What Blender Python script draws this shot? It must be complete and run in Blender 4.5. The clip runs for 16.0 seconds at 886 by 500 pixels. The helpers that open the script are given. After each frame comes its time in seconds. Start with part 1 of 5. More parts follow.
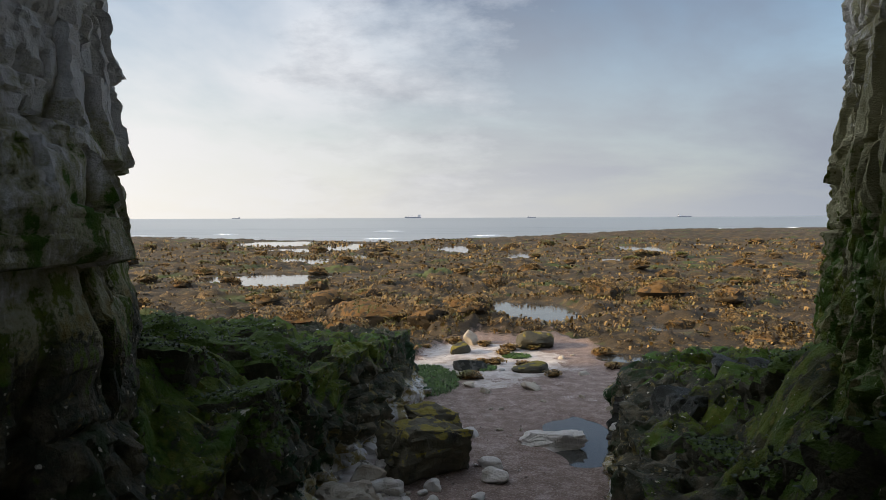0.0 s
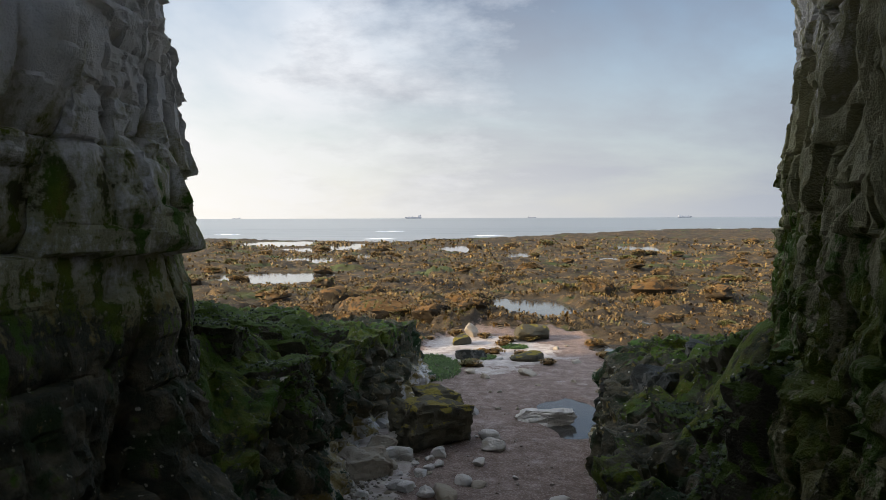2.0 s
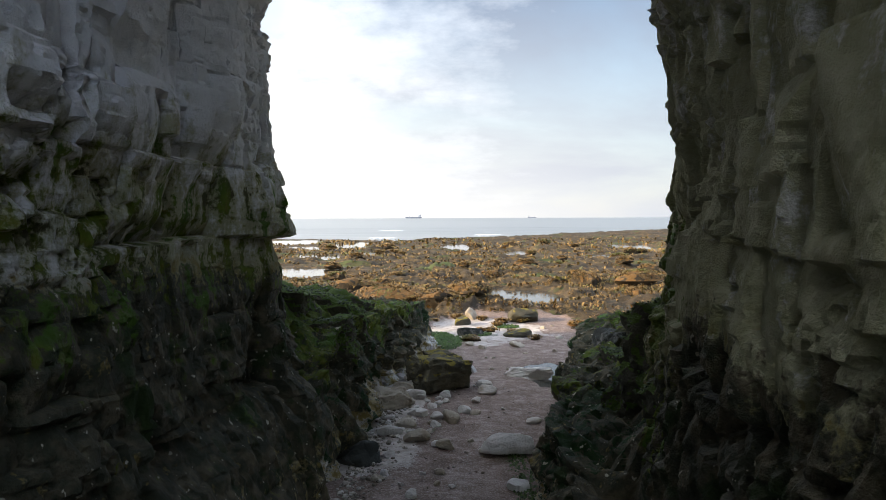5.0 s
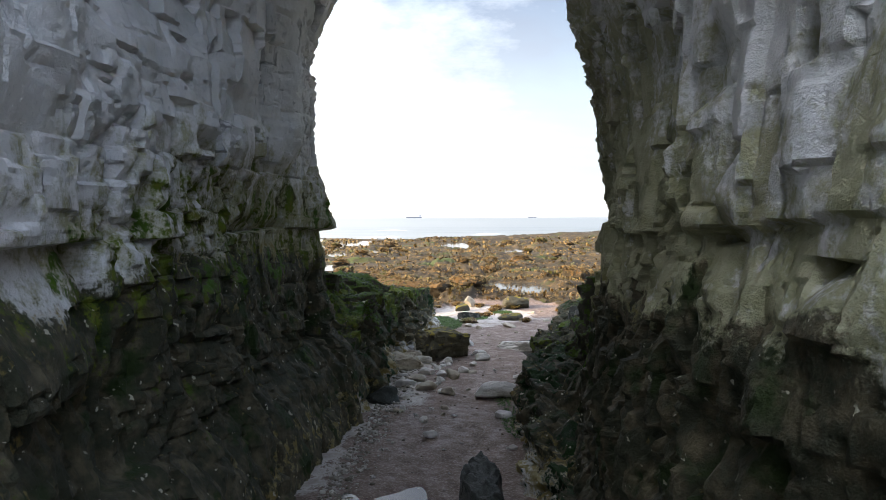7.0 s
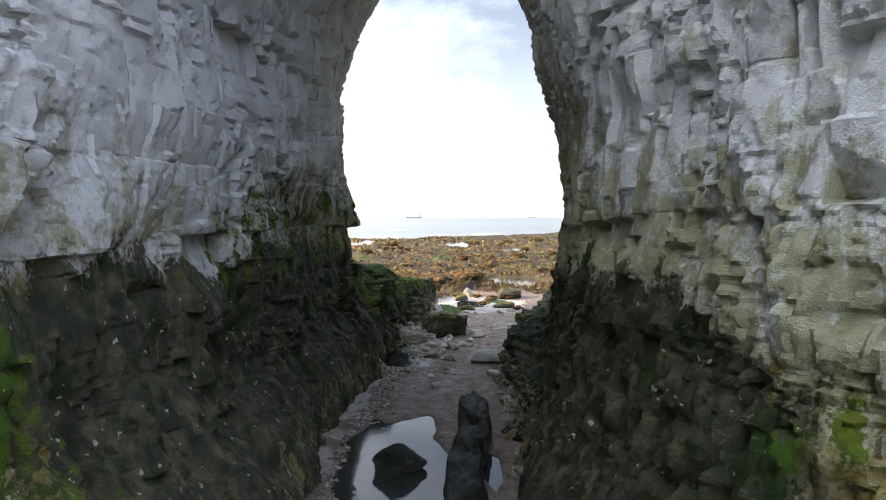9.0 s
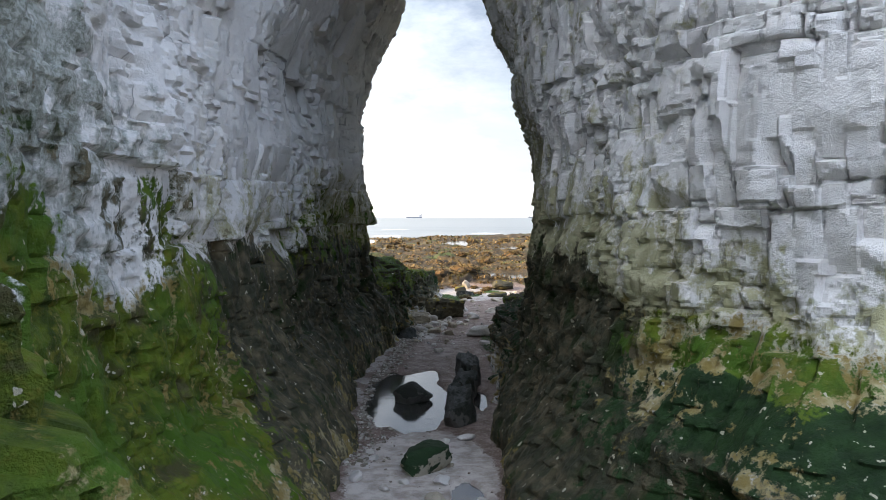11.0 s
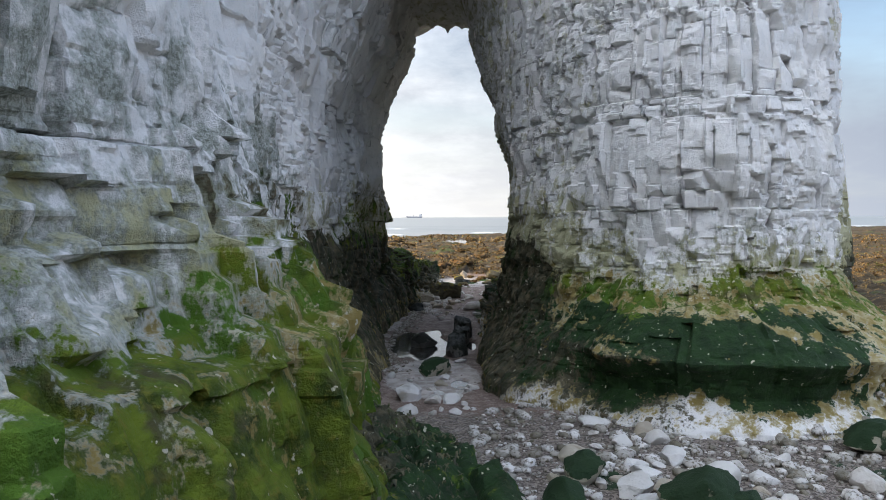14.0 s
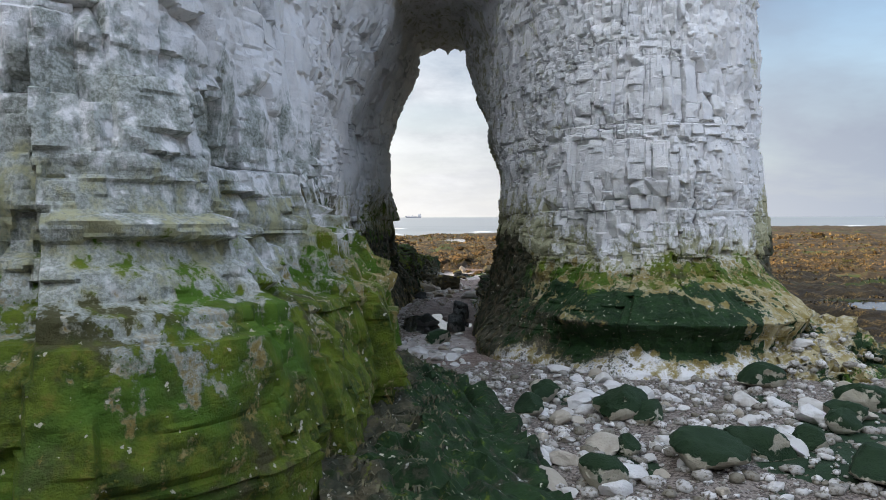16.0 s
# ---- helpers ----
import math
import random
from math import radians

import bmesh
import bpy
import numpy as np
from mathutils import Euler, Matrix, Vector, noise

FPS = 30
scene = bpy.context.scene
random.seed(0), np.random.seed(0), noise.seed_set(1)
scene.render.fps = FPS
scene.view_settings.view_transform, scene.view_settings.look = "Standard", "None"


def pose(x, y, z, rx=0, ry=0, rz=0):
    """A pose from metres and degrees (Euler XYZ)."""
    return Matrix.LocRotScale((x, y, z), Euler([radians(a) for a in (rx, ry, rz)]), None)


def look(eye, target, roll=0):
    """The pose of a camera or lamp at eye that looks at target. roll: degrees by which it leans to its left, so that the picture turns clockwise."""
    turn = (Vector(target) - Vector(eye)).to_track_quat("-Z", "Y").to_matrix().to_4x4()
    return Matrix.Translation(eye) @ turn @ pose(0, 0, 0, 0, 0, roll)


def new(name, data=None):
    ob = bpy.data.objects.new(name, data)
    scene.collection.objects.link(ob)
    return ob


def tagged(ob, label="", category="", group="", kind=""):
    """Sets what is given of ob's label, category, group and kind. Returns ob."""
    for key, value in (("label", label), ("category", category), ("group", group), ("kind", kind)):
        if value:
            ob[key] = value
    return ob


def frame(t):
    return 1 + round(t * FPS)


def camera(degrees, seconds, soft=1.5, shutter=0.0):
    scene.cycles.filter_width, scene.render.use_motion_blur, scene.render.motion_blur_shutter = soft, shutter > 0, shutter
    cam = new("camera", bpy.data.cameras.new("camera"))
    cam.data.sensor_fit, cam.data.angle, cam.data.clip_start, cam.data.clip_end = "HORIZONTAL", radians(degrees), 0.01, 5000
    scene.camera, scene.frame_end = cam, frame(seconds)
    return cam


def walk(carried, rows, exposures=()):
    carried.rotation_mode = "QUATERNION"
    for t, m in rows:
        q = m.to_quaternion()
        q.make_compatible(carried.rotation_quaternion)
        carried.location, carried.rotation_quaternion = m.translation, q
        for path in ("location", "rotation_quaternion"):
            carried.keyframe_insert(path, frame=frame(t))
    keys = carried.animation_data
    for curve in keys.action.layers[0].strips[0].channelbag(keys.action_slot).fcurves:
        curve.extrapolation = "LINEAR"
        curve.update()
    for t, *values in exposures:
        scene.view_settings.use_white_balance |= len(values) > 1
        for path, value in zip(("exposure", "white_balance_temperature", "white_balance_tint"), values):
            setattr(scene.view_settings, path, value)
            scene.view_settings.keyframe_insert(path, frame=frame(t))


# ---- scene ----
cam = camera(61.3, 16.0, soft=0.6)
PATH = [
    (0, (0.035, -0.042, 2.401), (0.020, 1.956, 2.314), -0.22),
    (0.5, (0.021, -0.330, 2.398), (0.006, 1.668, 2.311), -0.22),
    (1, (0.011, -0.567, 2.395), (-0.005, 1.431, 2.308), -0.21),
    (1.5, (0.003, -0.786, 2.392), (-0.013, 1.212, 2.305), -0.21),
    (2, (-0.004, -0.988, 2.389), (-0.020, 1.010, 2.303), -0.21),
    (2.5, (-0.012, -1.191, 2.388), (-0.029, 0.807, 2.301), -0.20),
    (3, (-0.022, -1.489, 2.386), (-0.039, 0.509, 2.299), -0.20),
    (3.5, (-0.033, -1.888, 2.382), (-0.050, 0.110, 2.295), -0.20),
    (4, (-0.043, -2.367, 2.375), (-0.060, -0.369, 2.289), -0.19),
    (6.5, (-0.087, -5.175, 2.338), (-0.103, -3.177, 2.251), -0.18),
    (7, (-0.093, -5.741, 2.330), (-0.110, -3.743, 2.243), -0.17),
    (7.5, (-0.098, -6.303, 2.323), (-0.115, -4.305, 2.237), -0.17),
    (8, (-0.102, -6.865, 2.320), (-0.119, -4.867, 2.234), -0.17),
    (10.5, (-0.110, -10.231, 2.322), (-0.128, -8.233, 2.235), -0.15),
    (11, (-0.100, -10.888, 2.323), (-0.118, -8.890, 2.236), -0.14),
    (11.5, (-0.076, -11.548, 2.323), (-0.096, -9.550, 2.236), -0.14),
    (12, (-0.056, -12.205, 2.321), (-0.077, -10.207, 2.234), -0.14),
    (12.5, (-0.055, -12.896, 2.317), (-0.076, -10.898, 2.230), -0.13),
    (13, (-0.068, -13.603, 2.313), (-0.089, -11.606, 2.226), -0.13),
    (13.5, (-0.086, -14.307, 2.311), (-0.105, -12.309, 2.223), -0.13),
    (14, (-0.099, -15.007, 2.308), (-0.117, -13.009, 2.220), -0.12),
    (14.5, (-0.108, -15.683, 2.304), (-0.125, -13.685, 2.216), -0.12),
    (15, (-0.117, -16.346, 2.298), (-0.133, -14.348, 2.210), -0.12),
    (15.5, (-0.125, -16.994, 2.293), (-0.140, -14.996, 2.205), -0.11),
    (16, (-0.128, -17.643, 2.288), (-0.143, -15.645, 2.200), -0.11),
]
EXPOSURES = [(0.0, 0.42), (2.0, 0.58), (4.0, 0.88), (6.5, 1.40), (8.0, 1.52), (10.5, 1.38), (13.0, 1.12), (16.0, 0.86)]
walk(cam, [(t, look(eye, target, roll)) for t, eye, target, roll in PATH], EXPOSURES)

# ---- world, sun ----
SUN_ELEVATION, SUN_AZIMUTH = 18.0, 264.0    # azimuth clockwise from +y (out to sea)


def sky_world():
    """Evening sky with a broken sheet of cloud, brighter low over the sea."""
    world = bpy.data.worlds.new("evening_sky")
    scene.world = world
    world.use_nodes = True
    nt = world.node_tree
    n, l = nt.nodes, nt.links
    n.clear()
    out = n.new("ShaderNodeOutputWorld")
    bg = n.new("ShaderNodeBackground")
    bg.inputs["Strength"].default_value = 0.105
    sky = n.new("ShaderNodeTexSky")
    sky.sky_type = "NISHITA"
    sky.sun_disc = False
    sky.sun_elevation = radians(SUN_ELEVATION)
    sky.sun_rotation = radians(SUN_AZIMUTH)
    sky.air_density, sky.dust_density, sky.ozone_density = 1.0, 0.6, 1.5
    tc = n.new("ShaderNodeTexCoord")
    sep = n.new("ShaderNodeSeparateXYZ")
    l.new(tc.outputs["Generated"], sep.inputs[0])
    # cloud sheet: direction divided by height, as on a flat layer overhead
    up = n.new("ShaderNodeMath"); up.operation = "MAXIMUM"; up.inputs[1].default_value = 0.0
    l.new(sep.outputs["Z"], up.inputs[0])
    add = n.new("ShaderNodeMath"); add.operation = "ADD"; add.inputs[1].default_value = 0.26
    l.new(up.outputs[0], add.inputs[0])
    dx = n.new("ShaderNodeMath"); dx.operation = "DIVIDE"
    dy = n.new("ShaderNodeMath"); dy.operation = "DIVIDE"
    l.new(sep.outputs["X"], dx.inputs[0]); l.new(add.outputs[0], dx.inputs[1])
    l.new(sep.outputs["Y"], dy.inputs[0]); l.new(add.outputs[0], dy.inputs[1])
    flat = n.new("ShaderNodeCombineXYZ")
    l.new(dx.outputs[0], flat.inputs[0]); l.new(dy.outputs[0], flat.inputs[1])
    big = n.new("ShaderNodeTexNoise")
    big.inputs["Scale"].default_value = 0.9
    big.inputs["Detail"].default_value = 6.0
    big.inputs["Roughness"].default_value = 0.55
    big.inputs["Distortion"].default_value = 0.35
    l.new(flat.outputs[0], big.inputs["Vector"])
    cover = n.new("ShaderNodeValToRGB")
    cover.color_ramp.elements[0].position, cover.color_ramp.elements[1].position = 0.33, 0.58
    l.new(big.outputs["Fac"], cover.inputs[0])
    # light and dark parts of the cloud
    fine = n.new("ShaderNodeTexNoise")
    fine.inputs["Scale"].default_value = 3.3
    fine.inputs["Detail"].default_value = 7.0
    fine.inputs["Roughness"].default_value = 0.63
    l.new(flat.outputs[0], fine.inputs["Vector"])
    side = n.new("ShaderNodeMath"); side.operation = "MULTIPLY_ADD"
    side.inputs[1].default_value, side.inputs[2].default_value = 1.40, 0.06
    l.new(sep.outputs["X"], side.inputs[0])
    tone = n.new("ShaderNodeMath"); tone.operation = "SUBTRACT"
    l.new(fine.outputs["Fac"], tone.inputs[0]); l.new(side.outputs[0], tone.inputs[1])
    cloud = n.new("ShaderNodeValToRGB")
    e = cloud.color_ramp.elements
    e[0].position, e[0].color = 0.33, (1.6, 1.98, 2.7, 1)
    e[1].position, e[1].color = 0.70, (5.5, 5.85, 6.4, 1)
    l.new(tone.outputs[0], cloud.inputs[0])
    # added glow: unseen cloud inland, behind the cliffs, brightened to light the passage walls
    inland = n.new("ShaderNodeVectorMath"); inland.operation = "DOT_PRODUCT"
    az, el = radians(SUN_AZIMUTH - 106), radians(SUN_ELEVATION + 26)
    inland.inputs[1].default_value = (math.sin(az) * math.cos(el), math.cos(az) * math.cos(el), math.sin(el))
    l.new(tc.outputs["Generated"], inland.inputs[0])
    glow = n.new("ShaderNodeMapRange")
    glow.interpolation_type = "SMOOTHSTEP"
    glow.inputs["From Min"].default_value, glow.inputs["From Max"].default_value = -0.25, 0.9
    glow.inputs["To Min"].default_value, glow.inputs["To Max"].default_value = 0.95, 4.0
    l.new(inland.outputs["Value"], glow.inputs["Value"])
    lit = n.new("ShaderNodeVectorMath"); lit.operation = "SCALE"
    l.new(cloud.outputs[0], lit.inputs[0]); l.new(glow.outputs[0], lit.inputs["Scale"])
    mix = n.new("ShaderNodeMix"); mix.data_type = "RGBA"
    l.new(cover.outputs[0], mix.inputs["Factor"])
    l.new(sky.outputs[0], mix.inputs[6]); l.new(lit.outputs[0], mix.inputs[7])
    # pale haze above the horizon
    haze = n.new("ShaderNodeMapRange")
    haze.inputs["From Min"].default_value, haze.inputs["From Max"].default_value = 0.0, 0.30
    haze.inputs["To Min"].default_value, haze.inputs["To Max"].default_value = 0.85, 0.0
    l.new(sep.outputs["Z"], haze.inputs["Value"])
    west = n.new("ShaderNodeMapRange")
    west.inputs["From Min"].default_value, west.inputs["From Max"].default_value = -0.5, 0.5
    west.inputs["To Min"].default_value, west.inputs["To Max"].default_value = 0.0, 1.0
    l.new(sep.outputs["X"], west.inputs["Value"])
    hz = n.new("ShaderNodeMix"); hz.data_type = "RGBA"
    hz.inputs[6].default_value, hz.inputs[7].default_value = (7.6, 7.2, 6.6, 1), (2.75, 3.0, 3.45, 1)
    l.new(west.outputs[0], hz.inputs["Factor"])
    mix2 = n.new("ShaderNodeMix"); mix2.data_type = "RGBA"
    l.new(haze.outputs[0], mix2.inputs["Factor"])
    l.new(mix.outputs[2], mix2.inputs[6]); l.new(hz.outputs[2], mix2.inputs[7])
    l.new(mix2.outputs[2], bg.inputs["Color"])
    l.new(bg.outputs[0], out.inputs["Surface"])


sky_world()
sun_data = bpy.data.lights.new("sun", "SUN")
sun_data.energy, sun_data.angle, sun_data.color = 4.6, radians(0.7), (1.0, 0.80, 0.56)
sun = new("sun", sun_data)
_a, _e = radians(SUN_AZIMUTH), radians(SUN_ELEVATION)
_to_sun = Vector((math.sin(_a) * math.cos(_e), math.cos(_a) * math.cos(_e), math.sin(_e)))
sun.matrix_world = look(_to_sun * 60 + Vector((0, 0, 3)), (0, 0, 3))

# ---- numeric tools ----
def hash01(i, j, k):
    """Repeatable numbers from 0 to 1 for whole numbers i, j and a seed k."""
    h = (np.asarray(i, np.int64) * 374761393 + np.asarray(j, np.int64) * 668265263 + int(k) * 1274126177) & 0xFFFFFFFF
    h = ((h ^ (h >> 13)) * 1103515245) & 0xFFFFFFFF
    h = ((h ^ (h >> 16)) * 2246822519) & 0xFFFFFFFF
    return ((h ^ (h >> 15)) & 0xFFFFFF) / float(0x1000000)


def value_noise(u, v, seed):
    i, j = np.floor(u), np.floor(v)
    a, b = u - i, v - j
    a, b = a * a * (3 - 2 * a), b * b * (3 - 2 * b)
    i, j = i.astype(np.int64), j.astype(np.int64)
    return ((hash01(i, j, seed) * (1 - a) + hash01(i + 1, j, seed) * a) * (1 - b)
            + (hash01(i, j + 1, seed) * (1 - a) + hash01(i + 1, j + 1, seed) * a) * b) - 0.5


def fbm(u, v, seed, octaves=4, gain=0.5):
    total, amp = 0.0, 1.0
    for o in range(octaves):
        total = total + amp * value_noise(u * 2 ** o + 17.3 * o, v * 2 ** o - 9.1 * o, seed + o)
        amp *= gain
    return total


def smooth(a, b, x):
    t = np.clip((x - a) / (b - a), 0, 1)
    return t * t * (3 - 2 * t)


def blocks(u, v, su, sv, seed, jitter=0.8, power=5.0, lay=0.5):
    """Jointed rock: for each place the block that it lies in (whole-number id), how far it is from the
    block's middle, and how near it is to the next joint (0 on the joint)."""
    j0 = np.floor(v / sv).astype(np.int64)
    best = np.full(u.shape, 9e9)
    second = np.full(u.shape, 9e9)
    bi, bj = np.zeros(u.shape, np.int64), np.zeros(u.shape, np.int64)
    bu, bv = np.zeros(u.shape), np.zeros(u.shape)
    for dj in (-1, 0, 1):
        j = j0 + dj
        shift = hash01(j, 0 * j + 5, seed) * 1.0
        i0 = np.floor(u / su + shift).astype(np.int64)
        for di in (-1, 0, 1):
            i = i0 + di
            cu = (i + 0.5 + jitter * (hash01(i, j, seed + 1) - 0.5) - shift) * su
            cv = (j + 0.5 + lay * jitter * (hash01(i, j, seed + 2) - 0.5)) * sv
            du, dv = (u - cu) / su, (v - cv) / sv
            d = (np.abs(du) ** power + np.abs(dv) ** power) ** (1 / power)
            near = d < best
            second = np.where(near, best, np.minimum(second, d))
            bi, bj = np.where(near, i, bi), np.where(near, j, bj)
            bu, bv = np.where(near, du, bu), np.where(near, dv, bv)
            best = np.where(near, d, best)
    return bi, bj, bu, bv, second - best


def cut(w, row, seed, jitter):
    """Uneven divisions of a line: the piece that each place lies in, its ends."""
    k = np.floor(w).astype(np.int64)
    lo, hi = k + jitter * (hash01(k, row, seed) - 0.5), k + 1 + jitter * (hash01(k + 1, row, seed) - 0.5)
    down, up = w < lo, w >= hi
    k = np.where(down, k - 1, np.where(up, k + 1, k))
    lo, hi = k + jitter * (hash01(k, row, seed) - 0.5), k + 1 + jitter * (hash01(k + 1, row, seed) - 0.5)
    return k, lo, hi


def beds(u, v, su, sv, seed, jitter=0.9):
    """Rock in beds, each bed broken by upright joints: the same answer as blocks()."""
    w = v / sv
    j, lo, hi = cut(w, 0 * np.floor(w).astype(np.int64), seed, 0.75 * jitter)
    dv = (w - 0.5 * (lo + hi)) / (hi - lo)
    wide = su * (0.65 + 0.7 * hash01(j, 0 * j + 3, seed + 1))
    t = (u + 0.06 * su * (hash01(j, 0 * j + 4, seed + 2) - 0.5) * dv) / wide + 7.3 * hash01(j, 0 * j + 5, seed + 3)
    i, lo2, hi2 = cut(t, j, seed + 4, jitter)
    du = (t - 0.5 * (lo2 + hi2)) / (hi2 - lo2)
    edge = np.minimum(np.minimum(t - lo2, hi2 - t) * wide / su, np.minimum(w - lo, hi - w) * sv / su) * 2
    return i, j, du, dv, edge


def block_relief(u, v, su, sv, seed, amp, tilt, joint, jitter=0.8, power=5.0, width=0.16, lay=0.5, broken=1.0, columns=False):
    """Height of a face of jointed rock: each block stands out by its own amount and is turned a little;
    the joints are cut back."""
    if columns:
        j, i, dv, du, edge = beds(v, u, sv, su, seed, jitter)
        edge = edge * sv / su
    elif power > 6.5:
        i, j, du, dv, edge = beds(u, v, su, sv, seed, jitter)
    else:
        i, j, du, dv, edge = blocks(u, v, su, sv, seed, jitter, power, lay)
    h = amp * (hash01(i, j, seed + 7) - 0.5) + tilt * (1.5 * (hash01(i, j, seed + 8) - 0.5) * du + 0.8 * (hash01(i, j, seed + 9) - 0.55) * dv)
    # broken corners: two slanting cuts across each block
    for k in (11, 15):
        way = 2 * math.pi * hash01(i, j, seed + k)
        across = np.cos(way) * du + np.sin(way) * dv
        cut = amp * (0.25 + 0.5 * hash01(i, j, seed + k + 1)) - (0.5 + 1.3 * hash01(i, j, seed + k + 2)) * (amp + tilt) * (across - 0.02)
        h = np.where(hash01(i, j, seed + k + 3) < broken, np.minimum(h, cut), h)
    return h - joint * (1 - smooth(0.0, width, edge)), i, j, edge


def mesh_from_grid(name, P, attributes=None, closed=False, sharp=0):
    """A mesh from an array (n, m, 3) of places, with float attributes of the same size."""
    n, m = P.shape[:2]
    idx = np.arange(n * m).reshape(n, m)
    if closed:
        idx = np.concatenate([idx, idx[:1]], axis=0)
    quads = np.stack([idx[:-1, :-1], idx[1:, :-1], idx[1:, 1:], idx[:-1, 1:]], axis=-1).reshape(-1, 4)
    return mesh_from_quads(name, P.reshape(-1, 3), quads, {k: a.reshape(-1) for k, a in (attributes or {}).items()}, sharp)


def mesh_from_quads(name, verts, quads, attributes=None, sharp=0):
    me = bpy.data.meshes.new(name)
    me.vertices.add(len(verts))
    me.vertices.foreach_set("co", np.asarray(verts, np.float32).ravel())
    k = quads.shape[1]
    me.loops.add(quads.size)
    me.loops.foreach_set("vertex_index", quads.astype(np.int32).ravel())
    me.polygons.add(len(quads))
    me.polygons.foreach_set("loop_start", np.arange(0, quads.size, k, dtype=np.int32))
    me.polygons.foreach_set("use_smooth", np.full(len(quads), True))
    for key, values in (attributes or {}).items():
        me.attributes.new(key, "FLOAT", "POINT").data.foreach_set("value", np.asarray(values, np.float32).ravel())
    me.update(calc_edges=True)
    me.validate()
    if sharp:
        me.set_sharp_from_angle(angle=radians(sharp))
    return me


def spline(points, step, fine=None):
    """Even places along a smooth curve through plan points."""
    p = np.array(points, float)
    p = np.vstack([2 * p[0] - p[1], p, 2 * p[-1] - p[-2]])
    out = []
    for a, b, c, d in zip(p, p[1:], p[2:], p[3:]):
        t = np.linspace(0, 1, 40, endpoint=False)[:, None]
        out.append(0.5 * (2 * b + (c - a) * t + (2 * a - 5 * b + 4 * c - d) * t ** 2 + (3 * b - a - 3 * c + d) * t ** 3))
    out = np.vstack(out + [p[-2:-1]])
    s = np.concatenate([[0], np.cumsum(np.linalg.norm(np.diff(out, axis=0), axis=1))])
    grid = np.arange(0, s[-1], step)
    if fine is not None:
        at = np.stack([np.interp(grid, s, out[:, k]) for k in range(out.shape[1])], axis=1)
        near = fine(at[:, 0], at[:, 1])
        grid = grid[near | (np.arange(len(grid)) % 6 == 0)]
    return grid, np.stack([np.interp(grid, s, out[:, k]) for k in range(out.shape[1])], axis=1)


def part(name, bm, material, parent, label=""):
    """Links a bmesh as one mesh object under a thing or a part."""
    me = bpy.data.meshes.new(name)
    bm.to_mesh(me)
    bm.free()
    me.materials.append(material)
    ob = new(name, me)
    ob.parent = parent
    if label:
        ob["label"] = label
    return ob

# ---- materials ----
class Nodes:
    """Short hand for a material's node tree."""
    def __init__(self, name):
        self.mat = bpy.data.materials.new(name)
        self.mat.use_nodes = True
        self.n, self.l = self.mat.node_tree.nodes, self.mat.node_tree.links
        self.bsdf = self.n["Principled BSDF"]
        self.pos = self.n.new("ShaderNodeNewGeometry").outputs["Position"]

    def put(self, value, socket):
        if isinstance(value, (int, float, tuple)):
            socket.default_value = value
        else:
            self.l.new(value, socket)

    def noise(self, scale, detail=5.0, rough=0.55, vector=None, distort=0.0):
        t = self.n.new("ShaderNodeTexNoise")
        t.inputs["Scale"].default_value, t.inputs["Detail"].default_value = scale, detail
        t.inputs["Roughness"].default_value, t.inputs["Distortion"].default_value = rough, distort
        self.l.new(vector or self.pos, t.inputs["Vector"])
        return t.outputs["Fac"]

    def voronoi(self, scale, feature="F1", vector=None, out="Distance"):
        t = self.n.new("ShaderNodeTexVoronoi")
        t.feature = feature
        t.inputs["Scale"].default_value = scale
        self.l.new(vector or self.pos, t.inputs["Vector"])
        return t.outputs[out]

    def math(self, op, a, b=0.0, c=0.0):
        m = self.n.new("ShaderNodeMath")
        m.operation = op
        for v, s in zip((a, b, c), m.inputs):
            self.put(v, s)
        return m.outputs[0]

    def span(self, x, a, b, to=(0.0, 1.0)):
        m = self.n.new("ShaderNodeMapRange")
        m.interpolation_type = "SMOOTHSTEP"
        self.put(x, m.inputs["Value"])
        m.inputs["From Min"].default_value, m.inputs["From Max"].default_value = a, b
        m.inputs["To Min"].default_value, m.inputs["To Max"].default_value = to
        return m.outputs[0]

    def mix(self, f, a, b):
        m = self.n.new("ShaderNodeMix")
        m.data_type = "RGBA"
        self.put(f, m.inputs["Factor"])
        self.put(a, m.inputs[6])
        self.put(b, m.inputs[7])
        return m.outputs[2]

    def attribute(self, name):
        a = self.n.new("ShaderNodeAttribute")
        a.attribute_name = name
        return a.outputs["Fac"]

    def random(self):
        return self.n.new("ShaderNodeObjectInfo").outputs["Random"]

    def stretch(self, x, y, z):
        m = self.n.new("ShaderNodeMapping")
        m.inputs["Scale"].default_value = (x, y, z)
        self.l.new(self.pos, m.inputs["Vector"])
        return m.outputs[0]

    def bump(self, height, distance, strength=1.0):
        b = self.n.new("ShaderNodeBump")
        b.inputs["Distance"].default_value, b.inputs["Strength"].default_value = distance, strength
        self.l.new(height, b.inputs["Height"])
        self.l.new(b.outputs[0], self.bsdf.inputs["Normal"])

    def done(self, colour, rough, specular=0.5):
        self.put(colour, self.bsdf.inputs["Base Color"])
        self.put(rough, self.bsdf.inputs["Roughness"])
        self.bsdf.inputs["Specular IOR Level"].default_value = specular
        return self.mat


def rgb(r, g, b):
    return (r, g, b, 1.0)


